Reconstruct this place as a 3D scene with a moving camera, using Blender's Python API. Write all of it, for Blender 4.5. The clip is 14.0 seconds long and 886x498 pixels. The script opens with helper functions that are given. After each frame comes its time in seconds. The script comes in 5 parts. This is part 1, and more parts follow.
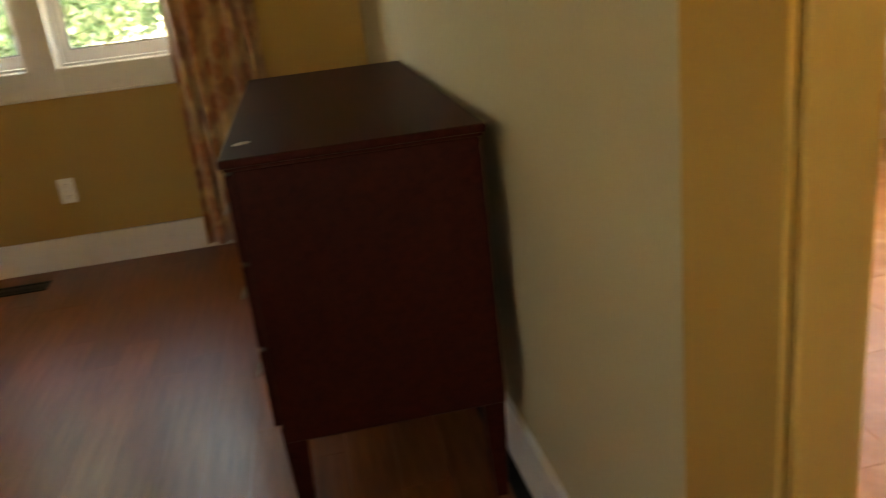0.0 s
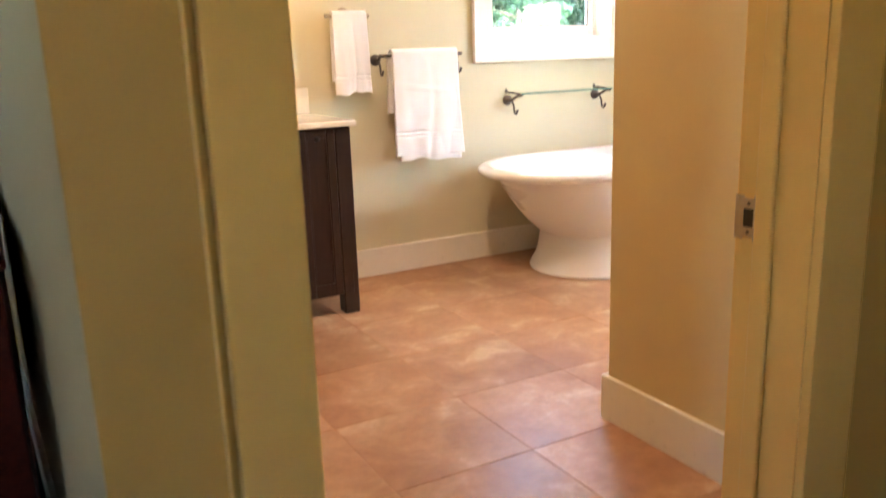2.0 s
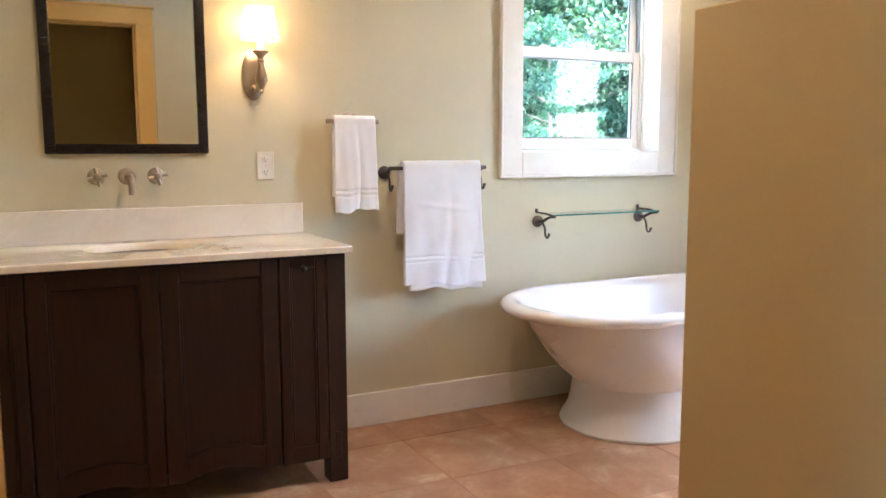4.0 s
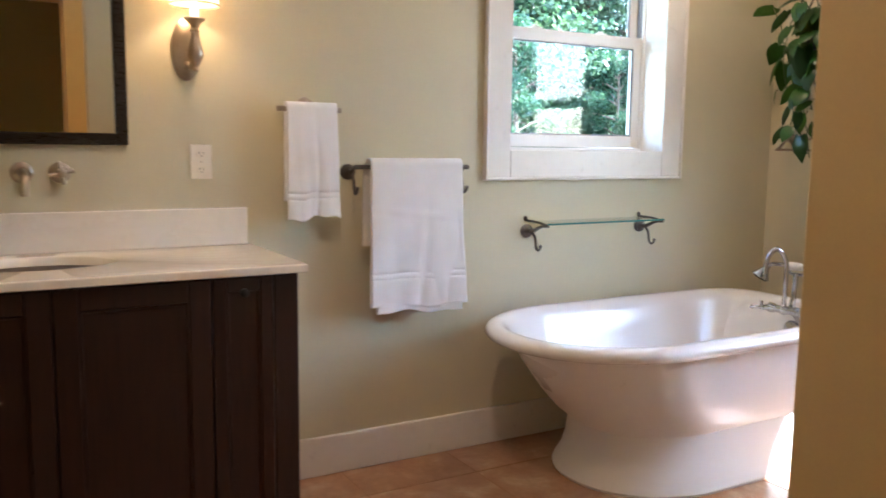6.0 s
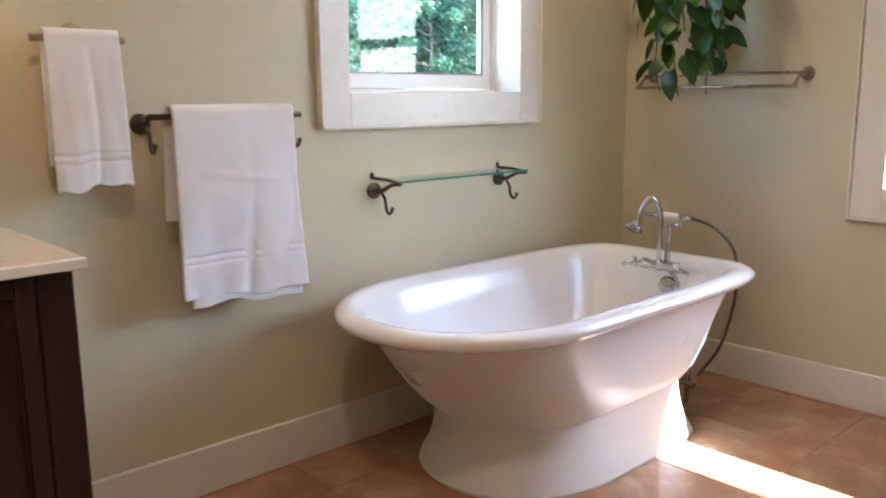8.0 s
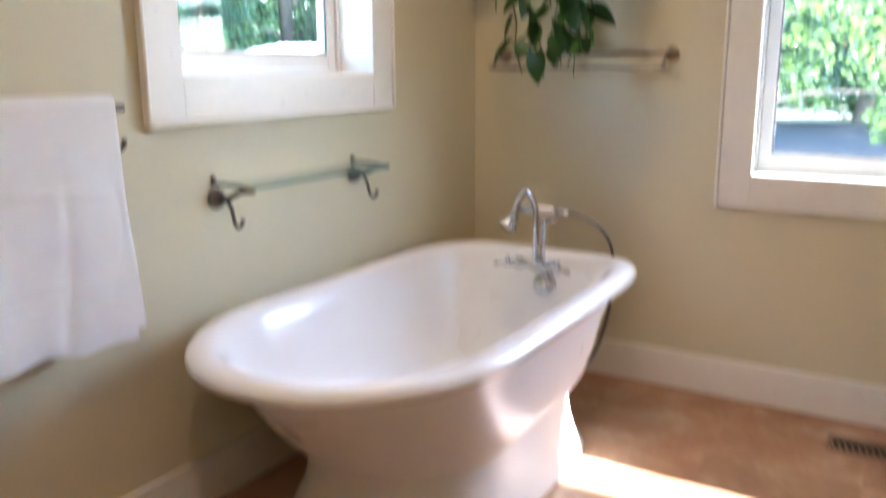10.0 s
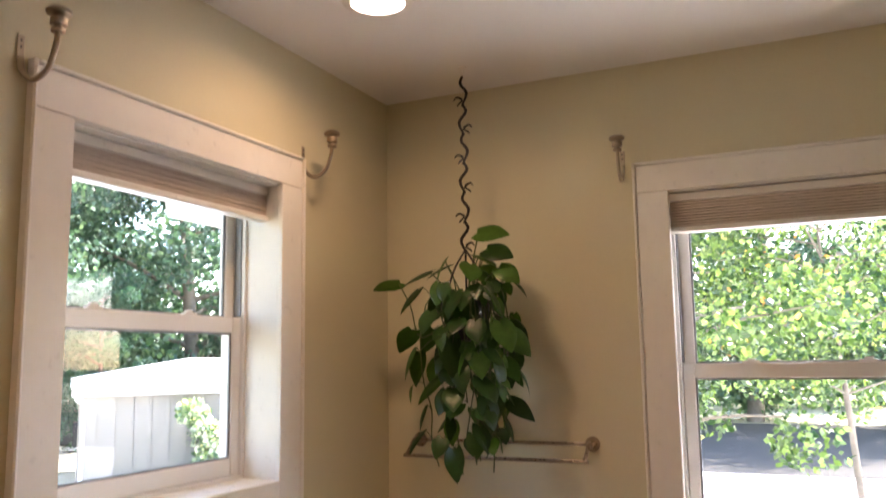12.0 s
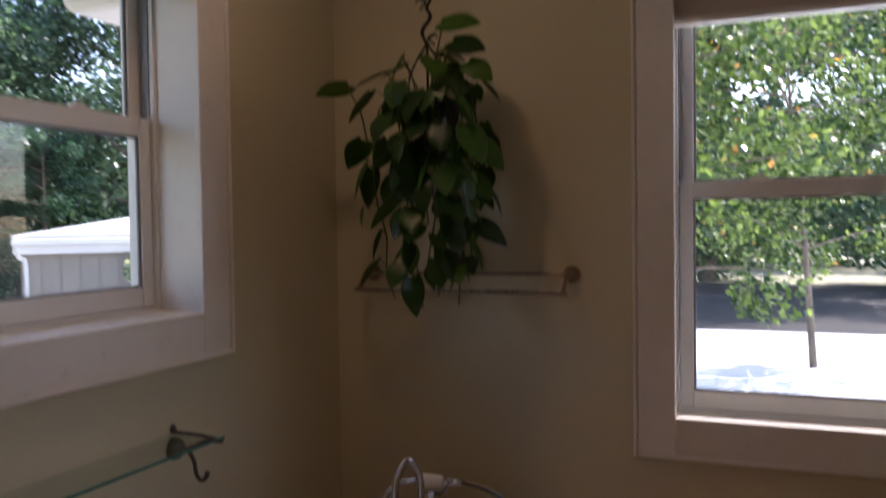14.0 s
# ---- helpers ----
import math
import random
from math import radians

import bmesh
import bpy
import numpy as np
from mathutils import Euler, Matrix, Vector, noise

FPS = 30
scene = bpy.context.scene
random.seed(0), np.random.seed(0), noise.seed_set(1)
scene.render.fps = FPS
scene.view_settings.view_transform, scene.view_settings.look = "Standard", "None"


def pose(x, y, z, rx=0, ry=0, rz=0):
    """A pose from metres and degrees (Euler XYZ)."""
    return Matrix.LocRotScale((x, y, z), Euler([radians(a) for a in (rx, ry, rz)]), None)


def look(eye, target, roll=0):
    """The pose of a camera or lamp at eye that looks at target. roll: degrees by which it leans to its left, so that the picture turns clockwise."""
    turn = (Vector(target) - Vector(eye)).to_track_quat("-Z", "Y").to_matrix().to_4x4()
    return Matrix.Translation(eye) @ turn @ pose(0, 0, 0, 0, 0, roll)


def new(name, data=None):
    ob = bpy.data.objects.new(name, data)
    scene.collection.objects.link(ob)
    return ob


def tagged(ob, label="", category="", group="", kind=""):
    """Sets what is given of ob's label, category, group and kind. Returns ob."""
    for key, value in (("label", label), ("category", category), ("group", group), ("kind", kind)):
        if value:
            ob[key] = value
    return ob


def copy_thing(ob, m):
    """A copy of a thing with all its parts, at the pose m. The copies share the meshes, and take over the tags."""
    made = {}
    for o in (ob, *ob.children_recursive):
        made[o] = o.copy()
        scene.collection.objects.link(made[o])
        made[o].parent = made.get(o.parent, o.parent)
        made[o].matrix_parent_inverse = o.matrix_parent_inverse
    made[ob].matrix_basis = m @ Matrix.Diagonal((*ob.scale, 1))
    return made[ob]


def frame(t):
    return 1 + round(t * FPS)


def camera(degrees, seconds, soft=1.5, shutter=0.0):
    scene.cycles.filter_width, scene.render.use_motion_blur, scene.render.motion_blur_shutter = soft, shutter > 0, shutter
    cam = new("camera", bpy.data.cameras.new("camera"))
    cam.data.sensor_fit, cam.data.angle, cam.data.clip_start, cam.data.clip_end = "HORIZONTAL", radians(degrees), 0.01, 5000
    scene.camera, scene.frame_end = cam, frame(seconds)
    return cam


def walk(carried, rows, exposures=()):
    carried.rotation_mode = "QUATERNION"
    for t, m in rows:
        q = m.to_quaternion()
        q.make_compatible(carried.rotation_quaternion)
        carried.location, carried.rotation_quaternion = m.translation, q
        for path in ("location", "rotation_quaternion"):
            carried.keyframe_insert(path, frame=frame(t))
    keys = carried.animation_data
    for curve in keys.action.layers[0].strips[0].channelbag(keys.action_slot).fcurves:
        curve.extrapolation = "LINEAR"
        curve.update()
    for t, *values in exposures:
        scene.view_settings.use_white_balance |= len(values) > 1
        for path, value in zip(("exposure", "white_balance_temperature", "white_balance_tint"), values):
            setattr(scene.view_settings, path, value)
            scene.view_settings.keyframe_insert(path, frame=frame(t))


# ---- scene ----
cam = camera(56.9, 14.0, shutter=0.5)
EXPOSURES = [(0, 5.35, 11000, 19), (0.5, 5.3, 8400, 17), (1.5, 5.4, 6700, 15), (2.5, 5.45, 5900, 14), (3, 5.4, 5500, 12), (3.7, 5.05, 5350, 12), (5.8, 4.4, 5450, 13), (7.7, 4.35, 5450, 13),
             (10, 4.5, 5450, 13), (10.5, 3.95, 5900, 17), (11, 3.75, 6350, 21), (12.5, 3.6, 6800, 24), (13, 3.25, 6800, 25), (13.5, 2.65, 6600, 28), (14, 2.0, 6300, 30)]
PATH = [
    (0, (0.148, 0.240, 1.191), (0.414, 2.110, 0.534), -6.7),
    (0.5, (0.215, 0.230, 1.193), (0.800, 2.029, 0.544), -5.8),
    (1, (0.297, 0.227, 1.188), (1.114, 1.938, 0.549), -4.5),
    (1.5, (0.388, 0.218, 1.193), (1.289, 1.896, 0.582), -3.8),
    (2, (0.494, 0.226, 1.221), (1.425, 1.930, 0.743), -1.9),
    (2.5, (0.588, 0.289, 1.252), (1.524, 2.015, 0.871), -0.2),
    (3, (0.661, 0.452, 1.265), (1.603, 2.187, 0.947), 0.4),
    (3.5, (0.757, 0.644, 1.277), (1.690, 2.393, 1.014), -0.1),
    (3.7, (0.820, 0.722, 1.279), (1.719, 2.494, 1.032), -0.1),
    (5.8, (1.057, 1.381, 1.274), (2.013, 3.121, 1.03), 0.7),
    (6, (1.117, 1.41, 1.264), (2.102, 3.134, 1.017), 0.7),
    (6.5, (1.242, 1.481, 1.25), (2.277, 3.17, 0.976), 0.5),
    (7, (1.291, 1.672, 1.258), (2.397, 3.315, 0.979), 0.4),
    (7.5, (1.326, 1.825, 1.239), (2.554, 3.375, 0.937), -0.4),
    (7.7, (1.35, 1.88, 1.235), (2.62, 3.391, 0.915), -0.3),
    (9.8, (1.468, 2.466, 1.237), (3.101, 3.462, 0.654), -0.3),
    (10, (1.523, 2.495, 1.281), (3.185, 3.518, 0.845), -0.3),
    (10.5, (1.618, 2.587, 1.358), (3.319, 3.63, 1.214), 0.6),
    (11, (1.658, 2.633, 1.447), (3.361, 3.68, 1.501), 0.7),
    (11.5, (1.673, 2.619, 1.576), (3.463, 3.499, 1.719), 0.3),
    (12, (1.668, 2.614, 1.634), (3.465, 3.447, 1.905), -0.9),
    (12.5, (1.664, 2.653, 1.675), (3.454, 3.476, 2.018), -2.1),
    (13, (1.774, 2.663, 1.665), (3.572, 3.485, 1.97), -1.9),
    (13.5, (1.971, 2.655, 1.634), (3.78, 3.497, 1.767), -0.4),
    (14, (2.109, 2.82, 1.484), (3.962, 3.57, 1.427), -0.8),
]
U = 0.95                      # metres in one unit of the plan
walk(cam, [(t, look(Vector(eye) * U, Vector(target) * U, roll)) for t, eye, target, roll in PATH], EXPOSURES)

# ---- world, sun, lamps ----
TO_SUN = Vector((0.85, -0.49, 1.0)).normalized()
world = bpy.data.worlds.new("world")
scene.world = world
world.use_nodes = True
wn = world.node_tree
sky = wn.nodes.new("ShaderNodeTexSky")
sky.sky_type = "NISHITA"
sky.sun_disc = False
sky.sun_elevation = math.asin(TO_SUN.z)
sky.sun_rotation = math.atan2(TO_SUN.x, TO_SUN.y)
wn.links.new(sky.outputs[0], wn.nodes["Background"].inputs[0])
wn.nodes["Background"].inputs[1].default_value = 0.15


def lamp(name, kind, place, energy, colour, size=0.1, aim=None):
    data = bpy.data.lights.new(name, kind)
    data.energy, data.color = energy, colour
    if kind == "SUN":
        data.angle = radians(0.5)
    elif kind == "AREA":
        data.shape, data.size, data.spread = "DISK", size, radians(160)
    else:
        data.shadow_soft_size = size
    ob = new(name, data)
    eye = Vector(place) * U
    ob.matrix_world = look(eye, eye + Vector(aim or (0, 0, -1)))
    return ob


lamp("sun", "SUN", (9, -5, 12), 2.35, (1.0, 0.955, 0.89), aim=-TO_SUN)
lamp("downlight_lamp", "AREA", (3.765, 3.795, 2.715), 0.30, (1.0, 0.60, 0.29), 0.16)
# Unseen second downlight, added to warm the vanity and the privacy wall.
lamp("downlight_lamp", "AREA", (1.75, 2.75, 2.715), 0.42, (1.0, 0.60, 0.29), 0.16)
lamp("sconce_bulb", "POINT", (1.757, 4.165, 1.775), 0.25, (1.0, 0.61, 0.30), 0.03)


# ---- materials ----
def shader(name):
    m = bpy.data.materials.new(name)
    m.use_nodes = True
    nt = m.node_tree
    return m, nt, nt.nodes["Principled BSDF"]


def noise_node(nt, scale, detail=4, rough=0.55, stretch=None):
    co = nt.nodes.new("ShaderNodeTexCoord")
    n = nt.nodes.new("ShaderNodeTexNoise")
    n.inputs["Scale"].default_value, n.inputs["Detail"].default_value, n.inputs["Roughness"].default_value = scale, detail, rough
    if stretch:
        mp = nt.nodes.new("ShaderNodeMapping")
        mp.inputs["Scale"].default_value = stretch
        nt.links.new(co.outputs["Object"], mp.inputs[0])
        nt.links.new(mp.outputs[0], n.inputs["Vector"])
    else:
        nt.links.new(co.outputs["Object"], n.inputs["Vector"])
    return n


def ramp(nt, source, stops):
    r = nt.nodes.new("ShaderNodeValToRGB")
    el = r.color_ramp.elements
    while len(el) < len(stops):
        el.new(0.5)
    for e, (p, c) in zip(el, stops):
        e.position, e.color = p, (*c, 1)
    nt.links.new(source, r.inputs[0])
    return r.outputs[0]


def blend(nt, a, b, fac, how="MIX"):
    mx = nt.nodes.new("ShaderNodeMix")
    mx.data_type, mx.blend_type = "RGBA", how
    for sock, v in ((mx.inputs[0], fac), (mx.inputs[6], a), (mx.inputs[7], b)):
        if isinstance(v, (int, float)):
            sock.default_value = v
        elif isinstance(v, tuple):
            sock.default_value = (*v, 1)
        else:
            nt.links.new(v, sock)
    return mx.outputs[2]


def shade(c, k):
    return tuple(max(0.0, min(1.0, x * k)) for x in c)


def bump(nt, b, source, strength, distance=0.002):
    n = nt.nodes.new("ShaderNodeBump")
    n.inputs["Strength"].default_value, n.inputs["Distance"].default_value = strength, distance
    nt.links.new(source, n.inputs["Height"])
    nt.links.new(n.outputs[0], b.inputs["Normal"])


def surface(name, colour, rough=0.5, metal=0.0, vary=0.08, grain=60.0, patch=3.0, relief=0.1, coat=0.0, stretch=None, per_piece=0.0, depth=0.002):
    """A painted, cast or woven surface: a large mottle, a fine grain, some relief."""
    m, nt, b = shader(name)
    big = noise_node(nt, patch, 3)
    fine = noise_node(nt, grain, 5, 0.6, stretch)
    c = ramp(nt, big.outputs[0], [(0.3, shade(colour, 1 - vary)), (0.7, shade(colour, 1 + vary))])
    f = ramp(nt, fine.outputs[0], [(0.3, (1 - vary,) * 3), (0.7, (1 + 0.3 * vary,) * 3)])
    c = blend(nt, c, f, 1.0, "MULTIPLY")
    if per_piece:
        info = nt.nodes.new("ShaderNodeObjectInfo")
        p = ramp(nt, info.outputs["Random"], [(0.0, (1 - per_piece,) * 3), (1.0, (1 + per_piece * 0.4,) * 3)])
        c = blend(nt, c, p, 1.0, "MULTIPLY")
    nt.links.new(c, b.inputs["Base Color"])
    rr = ramp(nt, fine.outputs[0], [(0.3, (max(rough - 0.07, 0.02),) * 3), (0.7, (min(rough + 0.07, 1),) * 3)])
    nt.links.new(rr, b.inputs["Roughness"])
    b.inputs["Metallic"].default_value = metal
    b.inputs["Coat Weight"].default_value = coat
    b.inputs["Coat Roughness"].default_value = 0.08
    if relief:
        bump(nt, b, fine.outputs[0], relief, depth)
    return m


BATH_WALL = surface("bath_wall_paint", (0.63, 0.575, 0.395), 0.6, vary=0.035, grain=220, patch=1.2, relief=0.12)
# Privacy wall: warm light is put into the colour, so it is more golden.
BATH_WALL_WARM_LIT = surface("bath_wall_warm_lit", (0.66, 0.52, 0.27), 0.6, vary=0.035, grain=220, patch=1.2, relief=0.12)
# One khaki paint twice: daylight is put into this paler tone,
BED_WALL_DAYLIT = surface("bedroom_wall_daylit", (0.48, 0.395, 0.225), 0.6, vary=0.04, grain=220, patch=1.0, relief=0.12)
# and warm light into this golden one.
BED_WALL_WARM_LIT = surface("bedroom_wall_warm_lit", (0.46, 0.275, 0.065), 0.6, vary=0.04, grain=220, patch=1.0, relief=0.12)
CEILING = surface("ceiling_paint", (0.80, 0.78, 0.74), 0.8, vary=0.02, grain=160, patch=0.8, relief=0.2)
TRIM = surface("trim_paint", (0.80, 0.77, 0.70), 0.33, vary=0.025, grain=30, patch=4, relief=0.05)
# Cream door trim with the warm bedroom light put into its golden colour.
TRIM_WARM_LIT = surface("trim_warm_lit", (0.72, 0.45, 0.12), 0.35, vary=0.03, grain=30, patch=4, relief=0.05)
VINYL = surface("sash_vinyl", (0.80, 0.79, 0.76), 0.35, vary=0.02, grain=40, patch=5, relief=0.02)
GREY_TRACK = surface("track_grey", (0.22, 0.23, 0.24), 0.4, vary=0.06, grain=60, patch=8)
ENAMEL = surface("tub_enamel", (0.84, 0.84, 0.85), 0.20, vary=0.006, grain=9, patch=2, relief=0, coat=0.3)
TUB_PAINT = surface("tub_outside_paint", (0.81, 0.82, 0.835), 0.34, vary=0.006, grain=9, patch=2, relief=0)
CHROME = surface("chrome", (0.52, 0.52, 0.54), 0.10, 1.0, vary=0.04, grain=40, patch=10, relief=0)
NICKEL = surface("brushed_nickel", (0.44, 0.37, 0.29), 0.33, 1.0, vary=0.08, grain=120, patch=12, relief=0.05)
BRONZE = surface("aged_bronze", (0.36, 0.29, 0.23), 0.3, 1.0, vary=0.1, grain=90, patch=12, relief=0.05)
PEWTER = surface("dark_pewter", (0.15, 0.135, 0.125), 0.33, 1.0, vary=0.15, grain=90, patch=14, relief=0.08)
IRON = surface("black_iron", (0.012, 0.011, 0.010), 0.5, 0.3, vary=0.2, grain=120, patch=20, relief=0.2)
PORCELAIN = surface("porcelain", (0.82, 0.80, 0.75), 0.12, vary=0.02, grain=12, patch=6, relief=0)
PLASTIC = surface("ivory_plastic", (0.84, 0.80, 0.70), 0.35, vary=0.02, grain=40, patch=9, relief=0)
SLOT = surface("dark_slot", (0.015, 0.012, 0.010), 0.6, vary=0.1, grain=60, patch=9, relief=0)
FRAME_BLACK = surface("mirror_frame_wood", (0.014, 0.011, 0.010), 0.3, vary=0.2, grain=30, patch=4, relief=0.1, stretch=(1, 1, 8))
POT = surface("pot_plastic", (0.018, 0.014, 0.014), 0.4, vary=0.1, grain=40, patch=9)
BLIND = surface("blind_fabric", (0.62, 0.53, 0.44), 0.8, vary=0.05, grain=140, patch=6, relief=0.2)
SIDING = surface("shed_siding", (0.25, 0.225, 0.19), 0.7, vary=0.06, grain=30, patch=2, relief=0.2, per_piece=0.06)
SHED_ROOF = surface("shed_roof_metal", (0.66, 0.66, 0.64), 0.5, vary=0.05, grain=12, patch=1, relief=0.05)
BARK = surface("bark", (0.24, 0.19, 0.14), 0.9, vary=0.3, grain=14, patch=3, relief=0.6, depth=0.02)
CONCRETE = surface("pale_concrete", (0.76, 0.77, 0.775), 0.85, vary=0.08, grain=25, patch=0.5, relief=0.2)
GRASS = surface("dry_grass", (0.42, 0.40, 0.27), 0.9, vary=0.25, grain=18, patch=0.3, relief=0.5, depth=0.02)
# Tree shade on the lane is put into this dark colour; the roof shares it.
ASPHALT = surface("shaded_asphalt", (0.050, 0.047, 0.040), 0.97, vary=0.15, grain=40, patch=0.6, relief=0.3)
EXTERIOR = surface("house_siding_paint", (0.72, 0.70, 0.66), 0.6, vary=0.03, grain=40, patch=1, relief=0.05)


def wood(name, dark, light, rough, axis, coat=0.0, per_piece=0.0, scale=7.0):
    m, nt, b = shader(name)
    stretch = [9.0, 9.0, 9.0]
    stretch[axis] = 0.7
    g = noise_node(nt, scale, 8, 0.65, stretch)
    big = noise_node(nt, 1.6, 2)
    c = ramp(nt, g.outputs[0], [(0.25, dark), (0.55, tuple((a + 2 * d) / 3 for a, d in zip(dark, light))), (0.8, light)])
    k = ramp(nt, big.outputs[0], [(0.3, (0.8,) * 3), (0.7, (1.12,) * 3)])
    c = blend(nt, c, k, 1.0, "MULTIPLY")
    if per_piece:
        info = nt.nodes.new("ShaderNodeObjectInfo")
        p = ramp(nt, info.outputs["Random"], [(0.0, (1 - per_piece,) * 3), (1.0, (1 + per_piece,) * 3)])
        c = blend(nt, c, p, 1.0, "MULTIPLY")
    nt.links.new(c, b.inputs["Base Color"])
    b.inputs["Roughness"].default_value = rough
    b.inputs["Coat Weight"].default_value = coat
    b.inputs["Coat Roughness"].default_value = 0.15
    bump(nt, b, g.outputs[0], 0.12, 0.001)
    return m


DRESSER_WOOD = wood("mahogany", (0.020, 0.0020, 0.0008), (0.060, 0.0075, 0.0028), 0.48, 1, 0.0)
VANITY_WOOD = wood("dark_walnut", (0.011, 0.0030, 0.0013), (0.033, 0.0100, 0.0043), 0.42, 2, 0.05)
DRESSER_WOOD.node_tree.nodes["Principled BSDF"].inputs["Specular IOR Level"].default_value = 0.12
VANITY_WOOD.node_tree.nodes["Principled BSDF"].inputs["Specular IOR Level"].default_value = 0.35
FLOOR_WOOD = wood("cherry_planks", (0.15, 0.042, 0.015), (0.31, 0.10, 0.040), 0.36, 1, 0.08, per_piece=0.14, scale=5)
FLOOR_WOOD.node_tree.nodes["Principled BSDF"].inputs["Specular IOR Level"].default_value = 0.3


def tile_clay():
    m, nt, b = shader("terracotta_tile")
    info = nt.nodes.new("ShaderNodeObjectInfo")
    co = nt.nodes.new("ShaderNodeTexCoord")
    shift = nt.nodes.new("ShaderNodeVectorMath")
    shift.operation = "MULTIPLY_ADD"
    shift.inputs[1].default_value, shift.inputs[2].default_value = (1, 1, 1), (0, 0, 0)
    off = nt.nodes.new("ShaderNodeCombineXYZ")
    mul = nt.nodes.new("ShaderNodeMath")
    mul.operation, mul.inputs[1].default_value = "MULTIPLY", 40.0
    nt.links.new(info.outputs["Random"], mul.inputs[0])
    for i in range(3):
        nt.links.new(mul.outputs[0], off.inputs[i])
    nt.links.new(co.outputs["Object"], shift.inputs[0])
    nt.links.new(off.outputs[0], shift.inputs[2])
    big = noise_node(nt, 4.2, 6, 0.62)
    fine = noise_node(nt, 34, 6, 0.7)
    for n in (big, fine):
        nt.links.new(shift.outputs[0], n.inputs["Vector"])
    big.inputs["Distortion"].default_value = 0.35
    c = ramp(nt, big.outputs[0], [(0.25, (0.32, 0.142, 0.068)), (0.43, (0.39, 0.205, 0.107)), (0.56, (0.46, 0.272, 0.158)), (0.70, (0.62, 0.45, 0.31))])
    f = ramp(nt, fine.outputs[0], [(0.3, (0.86,) * 3), (0.7, (1.06,) * 3)])
    c = blend(nt, c, f, 1.0, "MULTIPLY")
    p = ramp(nt, info.outputs["Random"], [(0.0, (0.84, 0.80, 0.76)), (0.5, (0.98, 0.96, 0.95)), (1.0, (1.12, 1.14, 1.18))])
    c = blend(nt, c, p, 1.0, "MULTIPLY")
    nt.links.new(c, b.inputs["Base Color"])
    r = ramp(nt, big.outputs[0], [(0.3, (0.33,) * 3), (0.75, (0.44,) * 3)])
    nt.links.new(r, b.inputs["Roughness"])
    bump(nt, b, fine.outputs[0], 0.06, 0.002)
    return m


TILE = tile_clay()
GROUT = surface("grout", (0.44, 0.245, 0.14), 0.9, vary=0.12, grain=90, patch=5, relief=0.3)


def marble():
    m, nt, b = shader("cultured_marble")
    v = noise_node(nt, 5.0, 8, 0.65)
    v.inputs["Distortion"].default_value = 2.0
    c = ramp(nt, v.outputs[0], [(0.30, (0.85, 0.79, 0.68)), (0.48, (0.83, 0.77, 0.655)), (0.54, (0.81, 0.745, 0.63)), (0.60, (0.845, 0.785, 0.675))])
    nt.links.new(c, b.inputs["Base Color"])
    b.inputs["Roughness"].default_value = 0.14
    b.inputs["Coat Weight"].default_value = 0.3
    return m


MARBLE = marble()


def terry():
    m, nt, b = shader("white_terry")
    n = noise_node(nt, 420, 3, 0.8)
    w = noise_node(nt, 7, 3)
    c = ramp(nt, w.outputs[0], [(0.3, (0.84, 0.83, 0.82)), (0.7, (0.90, 0.895, 0.885))])
    nt.links.new(c, b.inputs["Base Color"])
    b.inputs["Roughness"].default_value = 0.95
    b.inputs["Sheen Weight"].default_value = 0.4
    bump(nt, b, n.outputs[0], 0.7, 0.003)
    return m


TERRY = terry()


def drape():
    m, nt, b = shader("rust_brocade")
    n = noise_node(nt, 9, 4, 0.6)
    v = nt.nodes.new("ShaderNodeTexVoronoi")
    v.inputs["Scale"].default_value = 11
    co = nt.nodes.new("ShaderNodeTexCoord")
    nt.links.new(co.outputs["Object"], v.inputs["Vector"])
    c = ramp(nt, v.outputs["Distance"], [(0.15, (0.50, 0.22, 0.09)), (0.40, (0.38, 0.13, 0.045)), (0.65, (0.55, 0.33, 0.15))])
    k = ramp(nt, n.outputs[0], [(0.35, (0.7,) * 3), (0.65, (1.15,) * 3)])
    nt.links.new(blend(nt, c, k, 1.0, "MULTIPLY"), b.inputs["Base Color"])
    b.inputs["Roughness"].default_value = 0.7
    b.inputs["Sheen Weight"].default_value = 0.3
    return m


DRAPE = drape()


def leafy(name, dark, light, gloss, random_source, through_tint=(1.5, 1.5, 0.5), rare=None):
    """Leaf: a front that shines a little, and light that comes through."""
    m, nt, b = shader(name)
    src = nt.nodes.new("ShaderNodeObjectInfo").outputs["Random"] if random_source == "object" else nt.nodes.new("ShaderNodeNewGeometry").outputs["Random Per Island"]
    n = noise_node(nt, 30, 3)
    c = ramp(nt, src, [(0.0, dark), (0.55, tuple(0.72 * a + 0.28 * d for a, d in zip(dark, light))), (0.985, light), (0.993, rare or light)])
    k = ramp(nt, n.outputs[0], [(0.3, (0.8,) * 3), (0.7, (1.15,) * 3)])
    c = blend(nt, c, k, 1.0, "MULTIPLY")
    nt.links.new(c, b.inputs["Base Color"])
    b.inputs["Roughness"].default_value = gloss
    t = nt.nodes.new("ShaderNodeBsdfTranslucent")
    nt.links.new(blend(nt, c, through_tint, 1.0, "MULTIPLY"), t.inputs[0])
    mx = nt.nodes.new("ShaderNodeMixShader")
    mx.inputs[0].default_value = 0.45
    nt.links.new(b.outputs[0], mx.inputs[1])
    nt.links.new(t.outputs[0], mx.inputs[2])
    nt.links.new(mx.outputs[0], nt.nodes["Material Output"].inputs[0])
    return m


